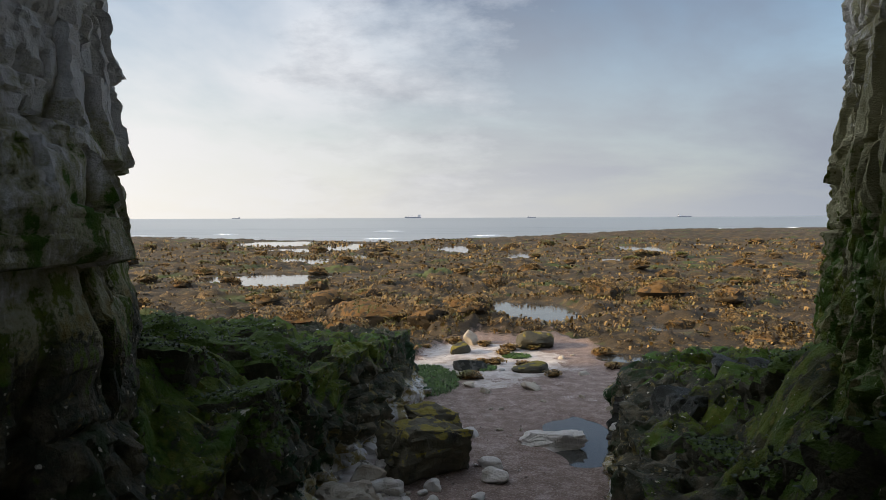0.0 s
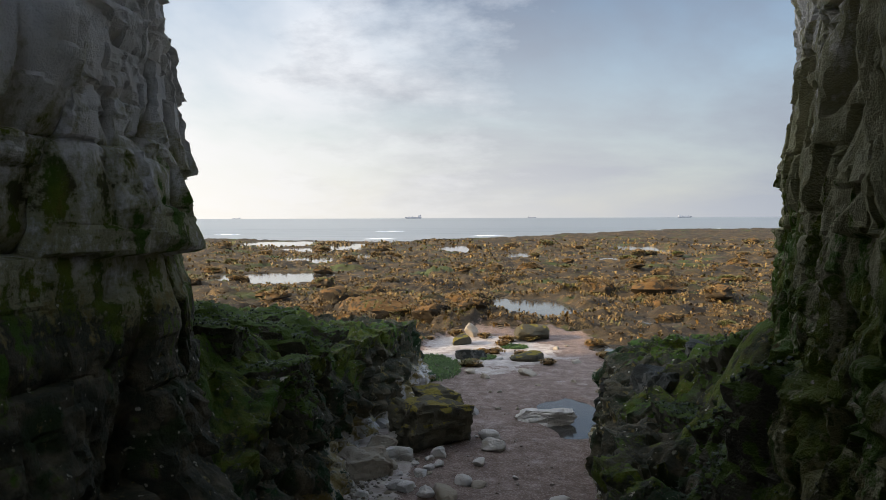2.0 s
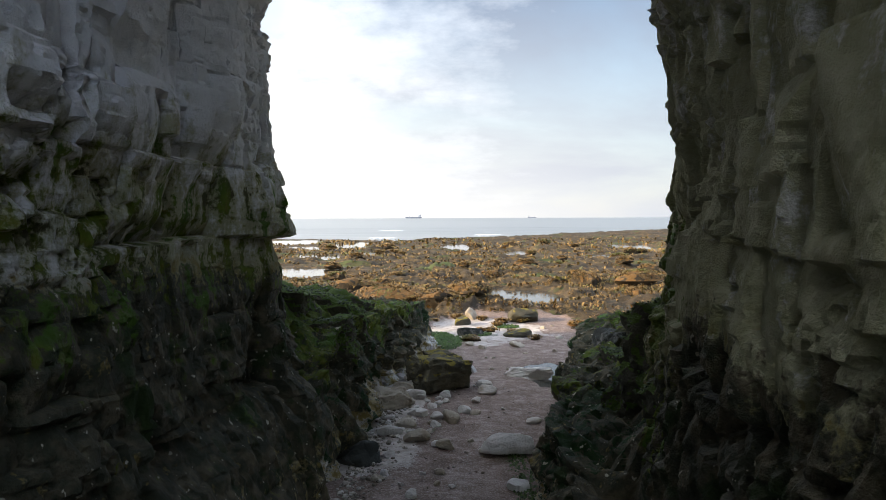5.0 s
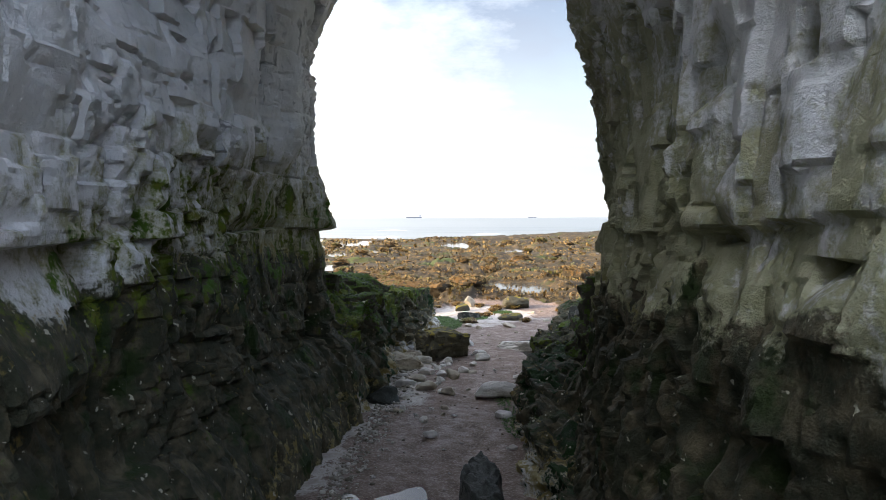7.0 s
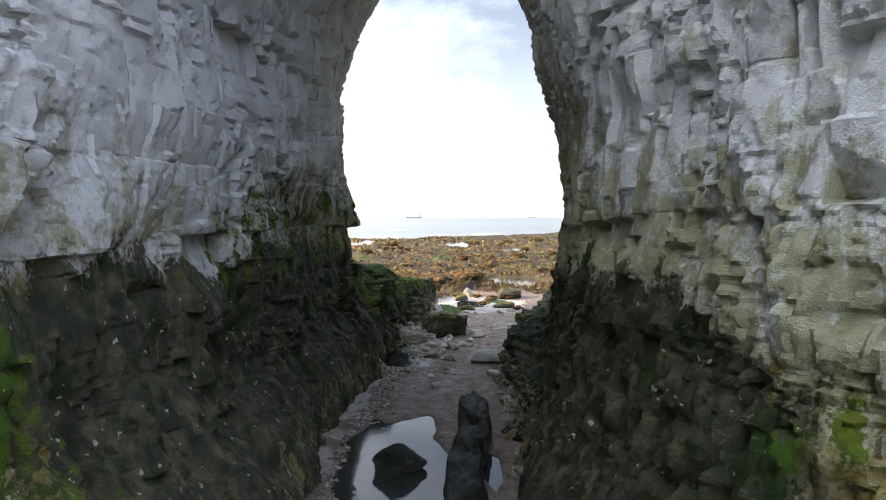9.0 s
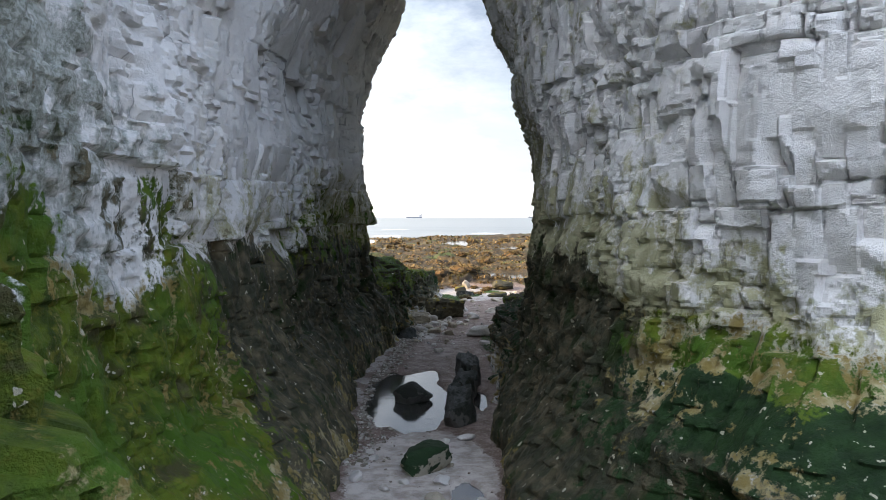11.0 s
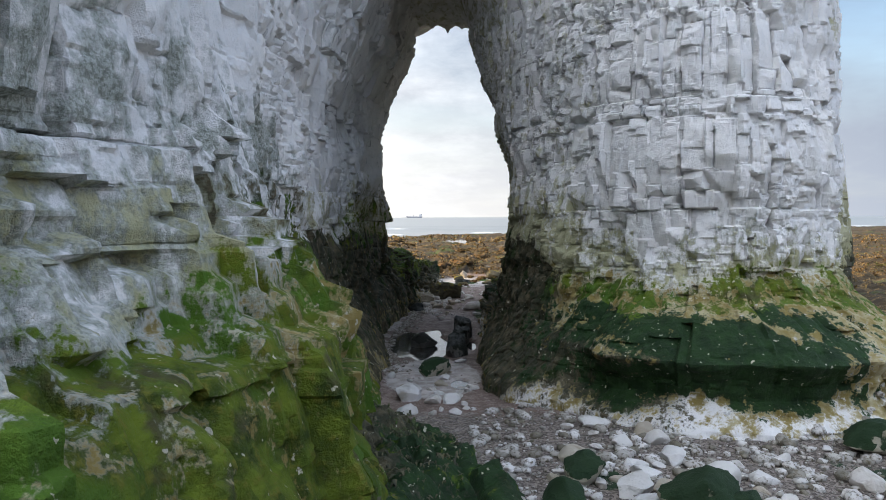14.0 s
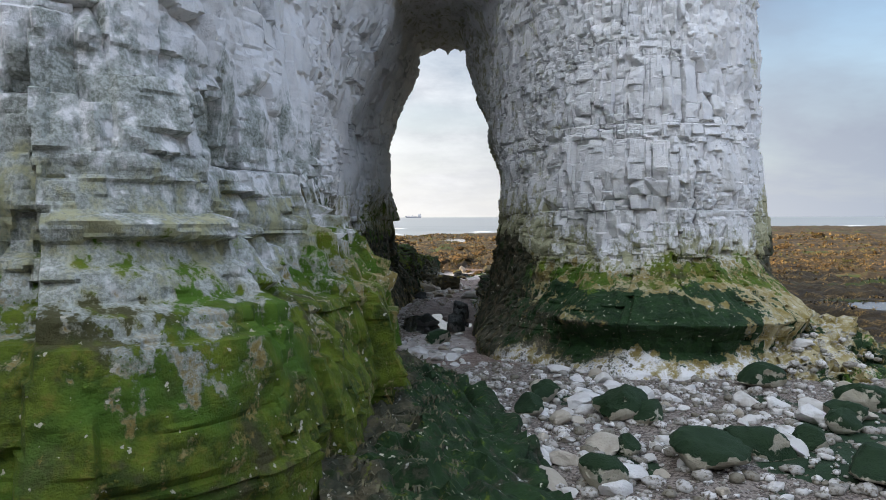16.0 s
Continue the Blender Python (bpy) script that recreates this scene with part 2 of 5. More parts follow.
def chalk_material(name="weathered_chalk"):
    """Chalk with tide-line growth. Attributes: green (bright weed), deep (dark green weed), dark (blackened
    base), tan (bare stained rock), grey (lichen skin), set by where each grows."""
    m = Nodes(name)
    n1, n2, n3 = m.noise(1.1, 6), m.noise(6.0, 6, 0.6), m.noise(38.0, 5, 0.65)
    streak = m.noise(2.2, 5, 0.6, m.stretch(1.0, 1.0, 0.30))
    base = m.mix(m.span(n1, 0.35, 0.68), rgb(0.73, 0.712, 0.695), rgb(0.825, 0.80, 0.775))
    base = m.mix(m.math("MULTIPLY", m.span(n2, 0.50, 0.72), 0.55), base, rgb(0.61, 0.60, 0.59))
    base = m.mix(m.math("MULTIPLY", m.span(streak, 0.54, 0.72), 0.30), base, rgb(0.44, 0.42, 0.33))
    n4 = m.noise(15.0, 6, 0.65)
    base = m.mix(m.math("MULTIPLY", m.span(n3, 0.54, 0.70), 0.22), base, rgb(0.40, 0.40, 0.39))
    fleck = m.math("MULTIPLY", m.span(m.noise(11.0, 4, 0.6, m.stretch(1.0, 1.0, 0.55)), 0.64, 0.70), m.span(m.noise(0.7, 3), 0.45, 0.6))
    base = m.mix(m.math("MULTIPLY", fleck, 0.55), base, rgb(0.25, 0.25, 0.24))
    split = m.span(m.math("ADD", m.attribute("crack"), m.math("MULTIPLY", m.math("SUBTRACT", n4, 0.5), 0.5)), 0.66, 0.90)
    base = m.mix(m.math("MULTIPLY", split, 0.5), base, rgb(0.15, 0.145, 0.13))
    drip = m.noise(6.5, 5, 0.6, m.stretch(1.0, 1.0, 0.26))
    break1 = m.math("ADD", m.math("MULTIPLY", m.math("SUBTRACT", n2, 0.5), 1.6), m.math("ADD", m.math("MULTIPLY", m.math("SUBTRACT", n3, 0.5), 0.7), m.math("MULTIPLY", m.math("SUBTRACT", n4, 0.5), 0.8)))
    streak1 = m.math("ADD", m.math("MULTIPLY", m.math("SUBTRACT", streak, 0.5), 0.7), m.math("MULTIPLY", m.math("SUBTRACT", drip, 0.5), 1.5))

    def layer(attr, lo, hi, extra=1.0):
        a = m.attribute(attr)
        f = m.math("ADD", a, m.math("MULTIPLY", m.math("MULTIPLY", m.math("ADD", break1, streak1), extra), m.span(a, 0.0, 0.3)))
        return m.span(f, lo, hi)

    grey = m.mix(m.span(n3, 0.38, 0.62), rgb(0.125, 0.140, 0.100), rgb(0.40, 0.42, 0.375))
    col = m.mix(m.math("MULTIPLY", layer("grey", 0.35, 0.75), 0.85), base, grey)
    tan = m.mix(m.span(n2, 0.35, 0.65), rgb(0.25, 0.19, 0.06), rgb(0.47, 0.41, 0.25))
    tan = m.mix(m.span(n4, 0.55, 0.68), tan, rgb(0.55, 0.52, 0.46))
    col = m.mix(layer("tan", 0.25, 0.55, -0.8), col, tan)
    stain = m.mix(m.span(n2, 0.3, 0.7), rgb(0.225, 0.22, 0.085), rgb(0.42, 0.395, 0.235))
    col = m.mix(m.math("MULTIPLY", layer("stain", 0.35, 0.85, 0.9), 0.9), col, stain)
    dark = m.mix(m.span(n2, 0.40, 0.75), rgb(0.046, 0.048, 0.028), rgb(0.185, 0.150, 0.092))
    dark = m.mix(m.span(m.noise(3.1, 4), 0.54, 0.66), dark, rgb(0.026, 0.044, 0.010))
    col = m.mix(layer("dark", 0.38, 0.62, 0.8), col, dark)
    deep = m.mix(m.span(n2, 0.30, 0.7), rgb(0.011, 0.028, 0.009), rgb(0.022, 0.056, 0.014))
    col = m.mix(layer("deep", 0.38, 0.58, 1.0), col, deep)
    green = m.mix(m.span(n2, 0.32, 0.66), rgb(0.028, 0.050, 0.005), rgb(0.130, 0.172, 0.013))
    green = m.mix(m.span(n4, 0.50, 0.68), green, rgb(0.155, 0.150, 0.020))
    green = m.mix(m.span(m.noise(2.6, 5), 0.55, 0.64), green, rgb(0.072, 0.068, 0.025))
    green = m.mix(m.span(m.noise(1.7, 4), 0.45, 0.65), green, rgb(0.066, 0.135, 0.011))
    col = m.mix(layer("green", 0.36, 0.62, 1.1), col, green)
    speck = m.span(m.noise(17.0, 3, 0.5), 0.675, 0.705)
    low = m.math("MAXIMUM", m.attribute("dark"), m.math("MAXIMUM", m.attribute("deep"), m.attribute("green")))
    col = m.mix(m.math("MULTIPLY", speck, m.span(low, 0.4, 0.6)), col, rgb(0.50, 0.46, 0.36))
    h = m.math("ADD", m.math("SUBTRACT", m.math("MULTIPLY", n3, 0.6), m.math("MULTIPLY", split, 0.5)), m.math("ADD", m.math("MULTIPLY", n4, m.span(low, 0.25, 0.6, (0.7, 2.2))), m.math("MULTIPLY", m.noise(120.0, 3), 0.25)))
    m.bump(h, 0.028, 0.85)
    return m.done(col, m.span(low, 0.2, 0.8, (0.9, 0.72)), 0.25)


def stone_material(name, lo, hi, moss=None, cover=0.0, rough=0.85):
    """Loose stone; moss: colour of the growth on its top, cover: how much of it."""
    m = Nodes(name)
    r = m.random()
    n2, n3 = m.noise(9.0, 6, 0.6), m.noise(55.0, 4, 0.6)
    col = m.mix(n2, lo, hi)
    col = m.mix(m.span(m.noise(4.0, 4), 0.52, 0.75), col, rgb(lo[0] * 0.6, lo[1] * 0.56, lo[2] * 0.48))
    col = m.mix(m.math("MULTIPLY", r, 0.35), col, rgb(lo[0] * 0.8, lo[1] * 0.74, lo[2] * 0.64))
    if moss:
        norm = m.n.new("ShaderNodeNewGeometry").outputs["Normal"]
        sep = m.n.new("ShaderNodeSeparateXYZ")
        m.l.new(norm, sep.inputs[0])
        f = m.math("ADD", m.math("MULTIPLY", sep.outputs["Z"], 0.5), m.math("MULTIPLY", m.math("SUBTRACT", m.noise(5.0, 5), 0.5), 1.6))
        grow = m.mix(n2, moss, rgb(moss[0] * 2.4, moss[1] * 2.0, moss[2] * 1.6))
        col = m.mix(m.span(f, 0.42 - cover, 0.52 - cover), col, grow)
    m.bump(m.math("ADD", n2, m.math("MULTIPLY", n3, 0.6)), 0.035, 0.9)
    return m.done(col, rough, 0.3)


def ground_material():
    """Wet brown sand in the channel, gravel, pale chalk bed and weed-grown reef, by where each lies."""
    m = Nodes("foreshore_ground")
    n1, n2, n3 = m.noise(0.9, 5), m.noise(6.0, 6, 0.6), m.noise(45.0, 4, 0.65)
    ripple = m.noise(7.0, 3, 0.5, m.stretch(0.35, 1.0, 1.0), 0.6)
    sand = m.mix(m.span(n2, 0.3, 0.75), rgb(0.135, 0.092, 0.071), rgb(0.240, 0.168, 0.134))
    sand = m.mix(m.span(n3, 0.45, 0.7), sand, rgb(0.32, 0.245, 0.205))
    cell = m.voronoi(46.0, "F1", None, "Color")
    grit = m.mix(m.span(cell, 0.2, 0.8), rgb(0.075, 0.058, 0.046), rgb(0.27, 0.225, 0.19))
    bed = m.mix(m.span(n2, 0.35, 0.7), rgb(0.56, 0.51, 0.47), rgb(0.27, 0.215, 0.175))
    weed = m.mix(m.span(n3, 0.35, 0.65), rgb(0.018, 0.012, 0.006), rgb(0.075, 0.050, 0.020))
    gold = m.mix(m.span(m.noise(26.0, 4, 0.6), 0.40, 0.62), rgb(0.042, 0.026, 0.009), rgb(0.22, 0.134, 0.042))
    weed = m.mix(m.span(m.noise(2.3, 6, 0.65, m.stretch(0.55, 1.0, 1.0)), 0.50, 0.62), weed, gold)
    weed = m.mix(m.math("MULTIPLY", m.span(n2, 0.50, 0.66), 0.7), weed, rgb(0.030, 0.021, 0.012))
    weed = m.mix(m.math("MULTIPLY", m.span(m.noise(1.1, 7, 0.7, m.stretch(0.45, 1.0, 1.0)), 0.50, 0.62), 0.75), weed, rgb(0.020, 0.015, 0.010))
    weed = m.mix(m.span(m.noise(0.55, 6, 0.6, m.stretch(0.4, 1.0, 1.0)), 0.56, 0.64), weed, rgb(0.050, 0.062, 0.012))
    brk = m.math("ADD", m.math("MULTIPLY", m.math("SUBTRACT", n2, 0.5), 1.2), m.math("MULTIPLY", m.math("SUBTRACT", n3, 0.5), 0.7))
    col = m.mix(m.span(m.math("ADD", m.attribute("gravel"), brk), 0.4, 0.6), sand, grit)
    col = m.mix(m.span(m.math("ADD", m.attribute("bed"), brk), 0.42, 0.58), col, bed)
    col = m.mix(m.span(m.math("ADD", m.attribute("weed"), brk), 0.40, 0.56), col, weed)
    deep = m.mix(n2, rgb(0.008, 0.022, 0.008), rgb(0.016, 0.044, 0.012))
    col = m.mix(m.span(m.math("ADD", m.attribute("deep"), brk), 0.44, 0.56), col, deep)
    h = m.math("ADD", m.math("MULTIPLY", n3, 0.5), m.math("ADD", m.math("MULTIPLY", n2, 0.8), m.math("MULTIPLY", ripple, 0.8)))
    m.bump(h, 0.03, 0.8)
    wet = m.span(m.math("ADD", m.attribute("wet"), m.math("MULTIPLY", brk, 0.8)), 0.35, 0.75, (0.9, 0.38))
    return m.done(col, wet, 0.4)


def water_material(name, colour, rough, scale, strength, stretch=(1, 1, 1)):
    m = Nodes(name)
    v = m.stretch(*stretch)
    h = m.math("ADD", m.noise(scale, 4, 0.55, v), m.math("MULTIPLY", m.noise(scale * 0.16, 4, 0.5, v), 2.0))
    m.bump(h, strength, 1.0)
    return m.done(colour, rough, 0.5)


CHALK = chalk_material()
GROUND = ground_material()
WHITE_STONE = stone_material("white_chalk_stone", rgb(0.56, 0.535, 0.505), rgb(0.76, 0.735, 0.71))
GREY_STONE = stone_material("buff_chalk_stone", rgb(0.36, 0.31, 0.24), rgb(0.55, 0.50, 0.42))
MOSSY = stone_material("dark_green_weed_stone", rgb(0.30, 0.27, 0.20), rgb(0.45, 0.42, 0.34), rgb(0.007, 0.021, 0.007), 0.45, 0.75)
BLACK_ROCK = stone_material("black_weed_rock", rgb(0.05, 0.048, 0.042), rgb(0.20, 0.19, 0.17), rgb(0.012, 0.015, 0.012), 0.35, 0.6)
YELLOW_ROCK = stone_material("yellow_weed_rock", rgb(0.035, 0.034, 0.026), rgb(0.15, 0.13, 0.08), rgb(0.110, 0.100, 0.018), 0.02, 0.85)
SEA = water_material("open_sea", rgb(0.22, 0.235, 0.235), 0.28, 0.8, 0.05, (0.16, 1.0, 1.0))
GREEN_ROCK = stone_material("mossy_green_rock", rgb(0.045, 0.042, 0.028), rgb(0.13, 0.12, 0.08), rgb(0.040, 0.074, 0.009), 0.30, 0.8)
POOL = water_material("pool_water", rgb(0.05, 0.05, 0.045), 0.03, 9.0, 0.002)

# ---- cliffs ----
def cliff(name, plan, heights, profile, growth, seed, label, size=(0.42, 0.34), amp=1.0, step=0.035, fine=None, tall=1.0, bold=1.0, low_rough=1.0, great=2.6, even=0.0, columns=False, upright=False, fineness=lambda y: 1.0):
    """A standing rock face over a plan curve (the face looks to the curve's right as it runs): profile(x, y, z) moves the face
    outward, growth(x, y, z, out) gives what grows on it."""
    s, xy = spline(plan, step, fine)
    tangent = np.gradient(xy, axis=0)
    for _ in range(12):
        tangent[1:-1] = 0.25 * tangent[:-2] + 0.5 * tangent[1:-1] + 0.25 * tangent[2:]
    tangent /= np.linalg.norm(tangent, axis=1)[:, None]
    normal = np.stack([tangent[:, 1], -tangent[:, 0]], axis=1)
    S, Z = np.meshgrid(s, heights, indexing="ij")
    bx, by = np.broadcast_to(xy[:, :1], S.shape), np.broadcast_to(xy[:, 1:], S.shape)
    u = S + 0.07 * fbm(S * 0.9, Z * 0.9, seed, 3) + 0.012 * fbm(S * 6, Z * 6, seed + 20, 2)
    v = Z + 0.14 * value_noise(Z * 2.1, 0 * Z, seed + 3) + 0.16 * fbm(S * 0.30, Z * 0.3, seed + 4, 3) + 0.010 * fbm(S * 6, Z * 6, seed + 30, 2)
    big, i1, j1, e1 = block_relief(u, v, size[0] * great, size[1] * 0.92 * great, seed + 50, 0.10, 0.16, 0.012, 1.0, 8.0, 0.02, 0.9, 0.6)
    # small faults: beds and joints shift from one great block to the next
    um = u + 0.9 * size[0] * hash01(i1, j1, seed + 55)
    vm = v + 0.9 * size[1] * hash01(i1, j1, seed + 56) + 0.05 * fbm(S * 2.2, Z * 2.2, seed + 57, 2)
    mid, i2, j2, e2 = block_relief(um, vm, size[0], size[1] * tall, seed + 60, 0.10, 0.15, 0.0, 1.0, 8.0, 0.05, 0.35, 0.6, columns)
    i2, j2 = i2 + 5003 * i1, j2 + 7001 * j1
    small, i3, j3, e3 = block_relief(um + 0.03 * fbm(S * 5, Z * 5, seed + 58, 2), vm, size[0] * 0.5, size[1] * 0.45, seed + 70, 0.045, 0.08, 0.0, 1.0, 8.0, 0.06, 0.8, 0.6, upright)
    tiny = block_relief(u + 0.03 * fbm(S * 7, Z * 7, seed + 75, 2), v + 0.03 * fbm(S * 7, Z * 7, seed + 76, 2), size[0] * 0.24, size[1] * 0.2, seed + 77, 0.018, 0.040, 0.0, 1.0, 4.0, 0.06, 0.8, 0.5)[0]
    chip = smooth(-0.18, 0.16, fbm(S * 0.7, Z * 0.7, seed + 80, 2))
    lump = smooth(-0.30, 0.10, fbm(S * 0.45, Z * 0.45, seed + 85, 2))
    spall = smooth(0.10, 0.34, fbm(S * 0.8 + 5, Z * 0.55, seed + 86, 3))
    low = 1 - smooth(1.2, 2.0, Z)
    relief = amp * (big * bold + mid * (0.25 + 0.75 * np.maximum(lump, even)) - 0.10 * spall)
    relief = relief + amp * fineness(by) * (small * (0.25 + 0.75 * np.maximum(chip, 0.5 * low)) + tiny * (0.35 + 0.65 * np.maximum(chip, low)))
    relief = relief + 0.022 * fbm(S * 4, Z * 4, seed + 90, 5, 0.6) + low_rough * low * (0.07 * fbm(S * 2.2, Z * 2.6, seed + 91, 4) + 0.05 * fbm(S * 8, Z * 5, seed + 92, 4)) + 0.12 * fbm(S * 0.5, Z * 0.5, seed + 95, 2) + 0.03
    relief[1:-1, 1:-1] = 0.92 * relief[1:-1, 1:-1] + 0.02 * (relief[:-2, 1:-1] + relief[2:, 1:-1] + relief[1:-1, :-2] + relief[1:-1, 2:])
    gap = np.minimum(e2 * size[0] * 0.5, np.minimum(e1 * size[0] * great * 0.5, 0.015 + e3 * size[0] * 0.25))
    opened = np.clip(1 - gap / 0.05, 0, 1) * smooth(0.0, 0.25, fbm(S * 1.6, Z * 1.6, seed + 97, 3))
    soft, out = profile(bx, by, Z)
    out = out + relief * soft
    P = np.stack([bx + normal[:, None, 0] * out, by + normal[:, None, 1] * out, Z + 0 * S], axis=-1)
    grow = growth(P[..., 0], P[..., 1], P[..., 2], e2)
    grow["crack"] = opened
    return P, (i2, j2), e2, grow


def with_back(name, P, grow, ids=None, edge=None, take=None, depth=0.16, label="", material=None):
    """The face as a structure, and chosen blocks of it as pieces of their own with sides that run back into the rock."""
    n, m = P.shape[:2]
    idx = np.arange(n * m).reshape(n, m)
    quads = np.stack([idx[:-1, :-1], idx[1:, :-1], idx[1:, 1:], idx[:-1, 1:]], axis=-1).reshape(-1, 4)
    flat = P.reshape(-1, 3)
    attrs = {k: a.reshape(-1) for k, a in grow.items()}
    keep = np.ones(len(quads), bool)
    pieces = []
    if take is not None:
        key = (ids[0] * 100003 + ids[1]).reshape(-1)
        kq = key[quads]
        whole = (kq == kq[:, :1]).all(axis=1)
        centre = flat[quads].mean(axis=1)
        chosen = whole & take(centre)
        order = np.argsort(kq[chosen, 0], kind="stable")
        sel = np.nonzero(chosen)[0][order]
        cuts = np.nonzero(np.diff(kq[sel, 0]))[0] + 1
        groups = [g for g in np.split(sel, cuts) if len(g) >= 24]
        groups.sort(key=lambda g: -len(g))
        du = np.gradient(P, axis=0)
        dv = np.gradient(P, axis=1)
        nrm = np.cross(du, dv).reshape(-1, 3)
        nrm /= np.linalg.norm(nrm, axis=1)[:, None] + 1e-9
        for g in groups[:290]:
            keep[g] = False
            pieces.append((quads[g], nrm[quads[g]].reshape(-1, 3).mean(axis=0)))
    me = mesh_from_quads(name, flat, quads[keep], attrs, 20)
    me.materials.append(material or CHALK)
    ob = tagged(new(name, me), label, "cliff", kind="structure")
    for q, nn in pieces:
        used, inv = np.unique(q, return_inverse=True)
        q2 = inv.reshape(-1, 4)
        edges = np.concatenate([q2[:, [0, 1]], q2[:, [1, 2]], q2[:, [2, 3]], q2[:, [3, 0]]])
        lo, hi = edges.min(axis=1), edges.max(axis=1)
        code = lo.astype(np.int64) * 1000003 + hi
        uniq, first, count = np.unique(code, return_index=True, return_counts=True)
        rim = edges[first[count == 1]]
        rv = np.unique(rim)
        back = {int(r): len(used) + k for k, r in enumerate(rv)}
        verts = np.vstack([flat[used], flat[used][rv] - nn / (np.linalg.norm(nn) + 1e-9) * depth])
        side = np.array([[b, a, back[int(a)], back[int(b)]] for a, b in rim])
        at = {k: np.concatenate([a[used], a[used][rv]]) for k, a in attrs.items()}
        origin = verts.mean(axis=0)
        pm = mesh_from_quads("chalk_block", verts - origin, np.vstack([q2, side]), at, 20)
        pm.materials.append(material or CHALK)
        po = new("chalk_block", pm)
        po.location = origin
        po.parent = ob
    return ob


def rows_of(*spans):
    """Heights: (from, to, step) one after another."""
    return np.concatenate([np.arange(a, b, st) for a, b, st in spans])


LEFT_PLAN = [(-16, -17.5), (-9, -15.5), (-5, -14.0), (-3.3, -13.6), (-2.4, -13.45), (-1.8, -12.9), (-1.55, -11.9), (-1.42, -10.8),
             (-1.55, -9.8), (-1.8, -8.7), (-1.92, -7.4), (-1.97, -5.0), (-2.0, -2.5), (-2.05, 0.0), (-2.0, 1.5), (-1.84, 2.6), (-1.70, 3.2),
             (-1.71, 3.65), (-1.95, 4.3), (-2.45, 5.4), (-4.0, 6.5), (-8.0, 7.8), (-16, 9.8)]
STACK_PLAN = [(4.8, 6.7), (4.0, 7.3), (3.56, 6.7), (3.15, 5.9), (2.73, 4.95), (2.32, 3.95), (1.88, 2.95), (1.55, 1.95), (1.32, 0.9), (1.13, -0.5), (0.99, -2.0), (0.94, -3.0), (1.16, -4.0),
              (1.45, -5.0), (2.02, -5.85), (2.75, -6.4), (3.6, -6.45), (4.5, -5.9), (5.15, -5.0), (5.42, -3.9), (5.30, -2.2), (5.05, 0.5), (4.9, 3.0), (4.9, 5.0), (4.8, 6.7)]


def left_profile(x, y, z):
    bench = 1 - smooth(-9.0, -7.9, y)
    bench = bench * smooth(-3.6, -2.2, x)
    tunnel = smooth(-4.5, -2.0, y) * smooth(-4.0, -2.0, x)
    along = y - x + 0.08 * fbm(y, z, 23, 2)
    col = cut(along / 0.62, 0 * np.floor(along).astype(np.int64), 37, 0.9)[0]
    narrow = cut(along / 0.27, 0 * np.floor(along).astype(np.int64), 47, 0.9)[0]
    zb = z + 0.14 * fbm(y * 0.6 + x * 0.6, 0 * z + 3.0, 17, 2) + (0.46 * (hash01(col, 0 * col + 2, 38) - 0.5) + 0.22 * (hash01(narrow, 0 * narrow + 2, 40) - 0.5)) * smooth(1.4, 1.8, z)
    ob = np.interp(zb, [-0.6, 0.25, 0.95, 1.3, 1.6, 1.80, 1.86, 2.02, 2.06, 2.30, 2.35, 2.7, 3.0, 5.0, 8.0, 12],
                   [0.92, 0.92, 0.84, 0.73, 0.64, 0.57, 0.38, 0.32, 0.24, 0.20, 0.04, -0.02, -0.10, -0.3, -0.5, -1.2])
    steps = block_relief(along, zb, 0.50, 0.60, 29, 0.24, 0.22, 0.02, 0.95, 9.0, 0.03, 0.15, 0.6, True)[0]
    ob = ob + (0.16 * (hash01(col, 0 * col + 4, 41) - 0.5) + 0.75 * steps) * smooth(0.2, 0.6, z) * (1 - smooth(2.6, 3.6, z))
    op = np.interp(z, [-0.6, 0.13, 0.5, 0.92, 1.3, 1.75, 2.05, 3.0, 6.0, 9.0, 12], [0.66, 0.56, 0.42, 0.14, 0.06, 0.04, -0.02, 0.0, -0.12, -0.5, -1.2])
    op = op + (1 - smooth(-3.2, -0.6, y)) * np.interp(z, [-0.6, 0.13, 0.5, 0.92, 1.4], [0.36, 0.33, 0.22, 0.12, 0.0])
    op = op + smooth(2.4, 3.2, y) * (1 - smooth(4.4, 5.2, y)) * np.interp(z, [1.6, 1.9, 2.5, 3.0, 4.4, 5.2], [0.0, 0.07, 0.07, -0.06, -0.06, 0.0])
    arch = np.interp(z, [3.6, 4.2, 5.0, 5.5, 6.2, 6.8, 7.1, 7.3, 8.6], [0.0, 0.02, 0.27, 0.50, 0.84, 1.00, 1.18, 1.9, 2.6])
    return (0.75 + 0.25 * smooth(0.2, 1.2, z)) * (1 - 0.25 * bench * (1 - smooth(1.5, 2.3, z))), bench * ob + (1 - bench) * op + tunnel * arch + 0.11 * smooth(-1.5, 0.5, y) * (1 - smooth(2.2, 3.2, y)) * smooth(2.5, 3.0, z) * (1 - smooth(4.2, 5.0, z))


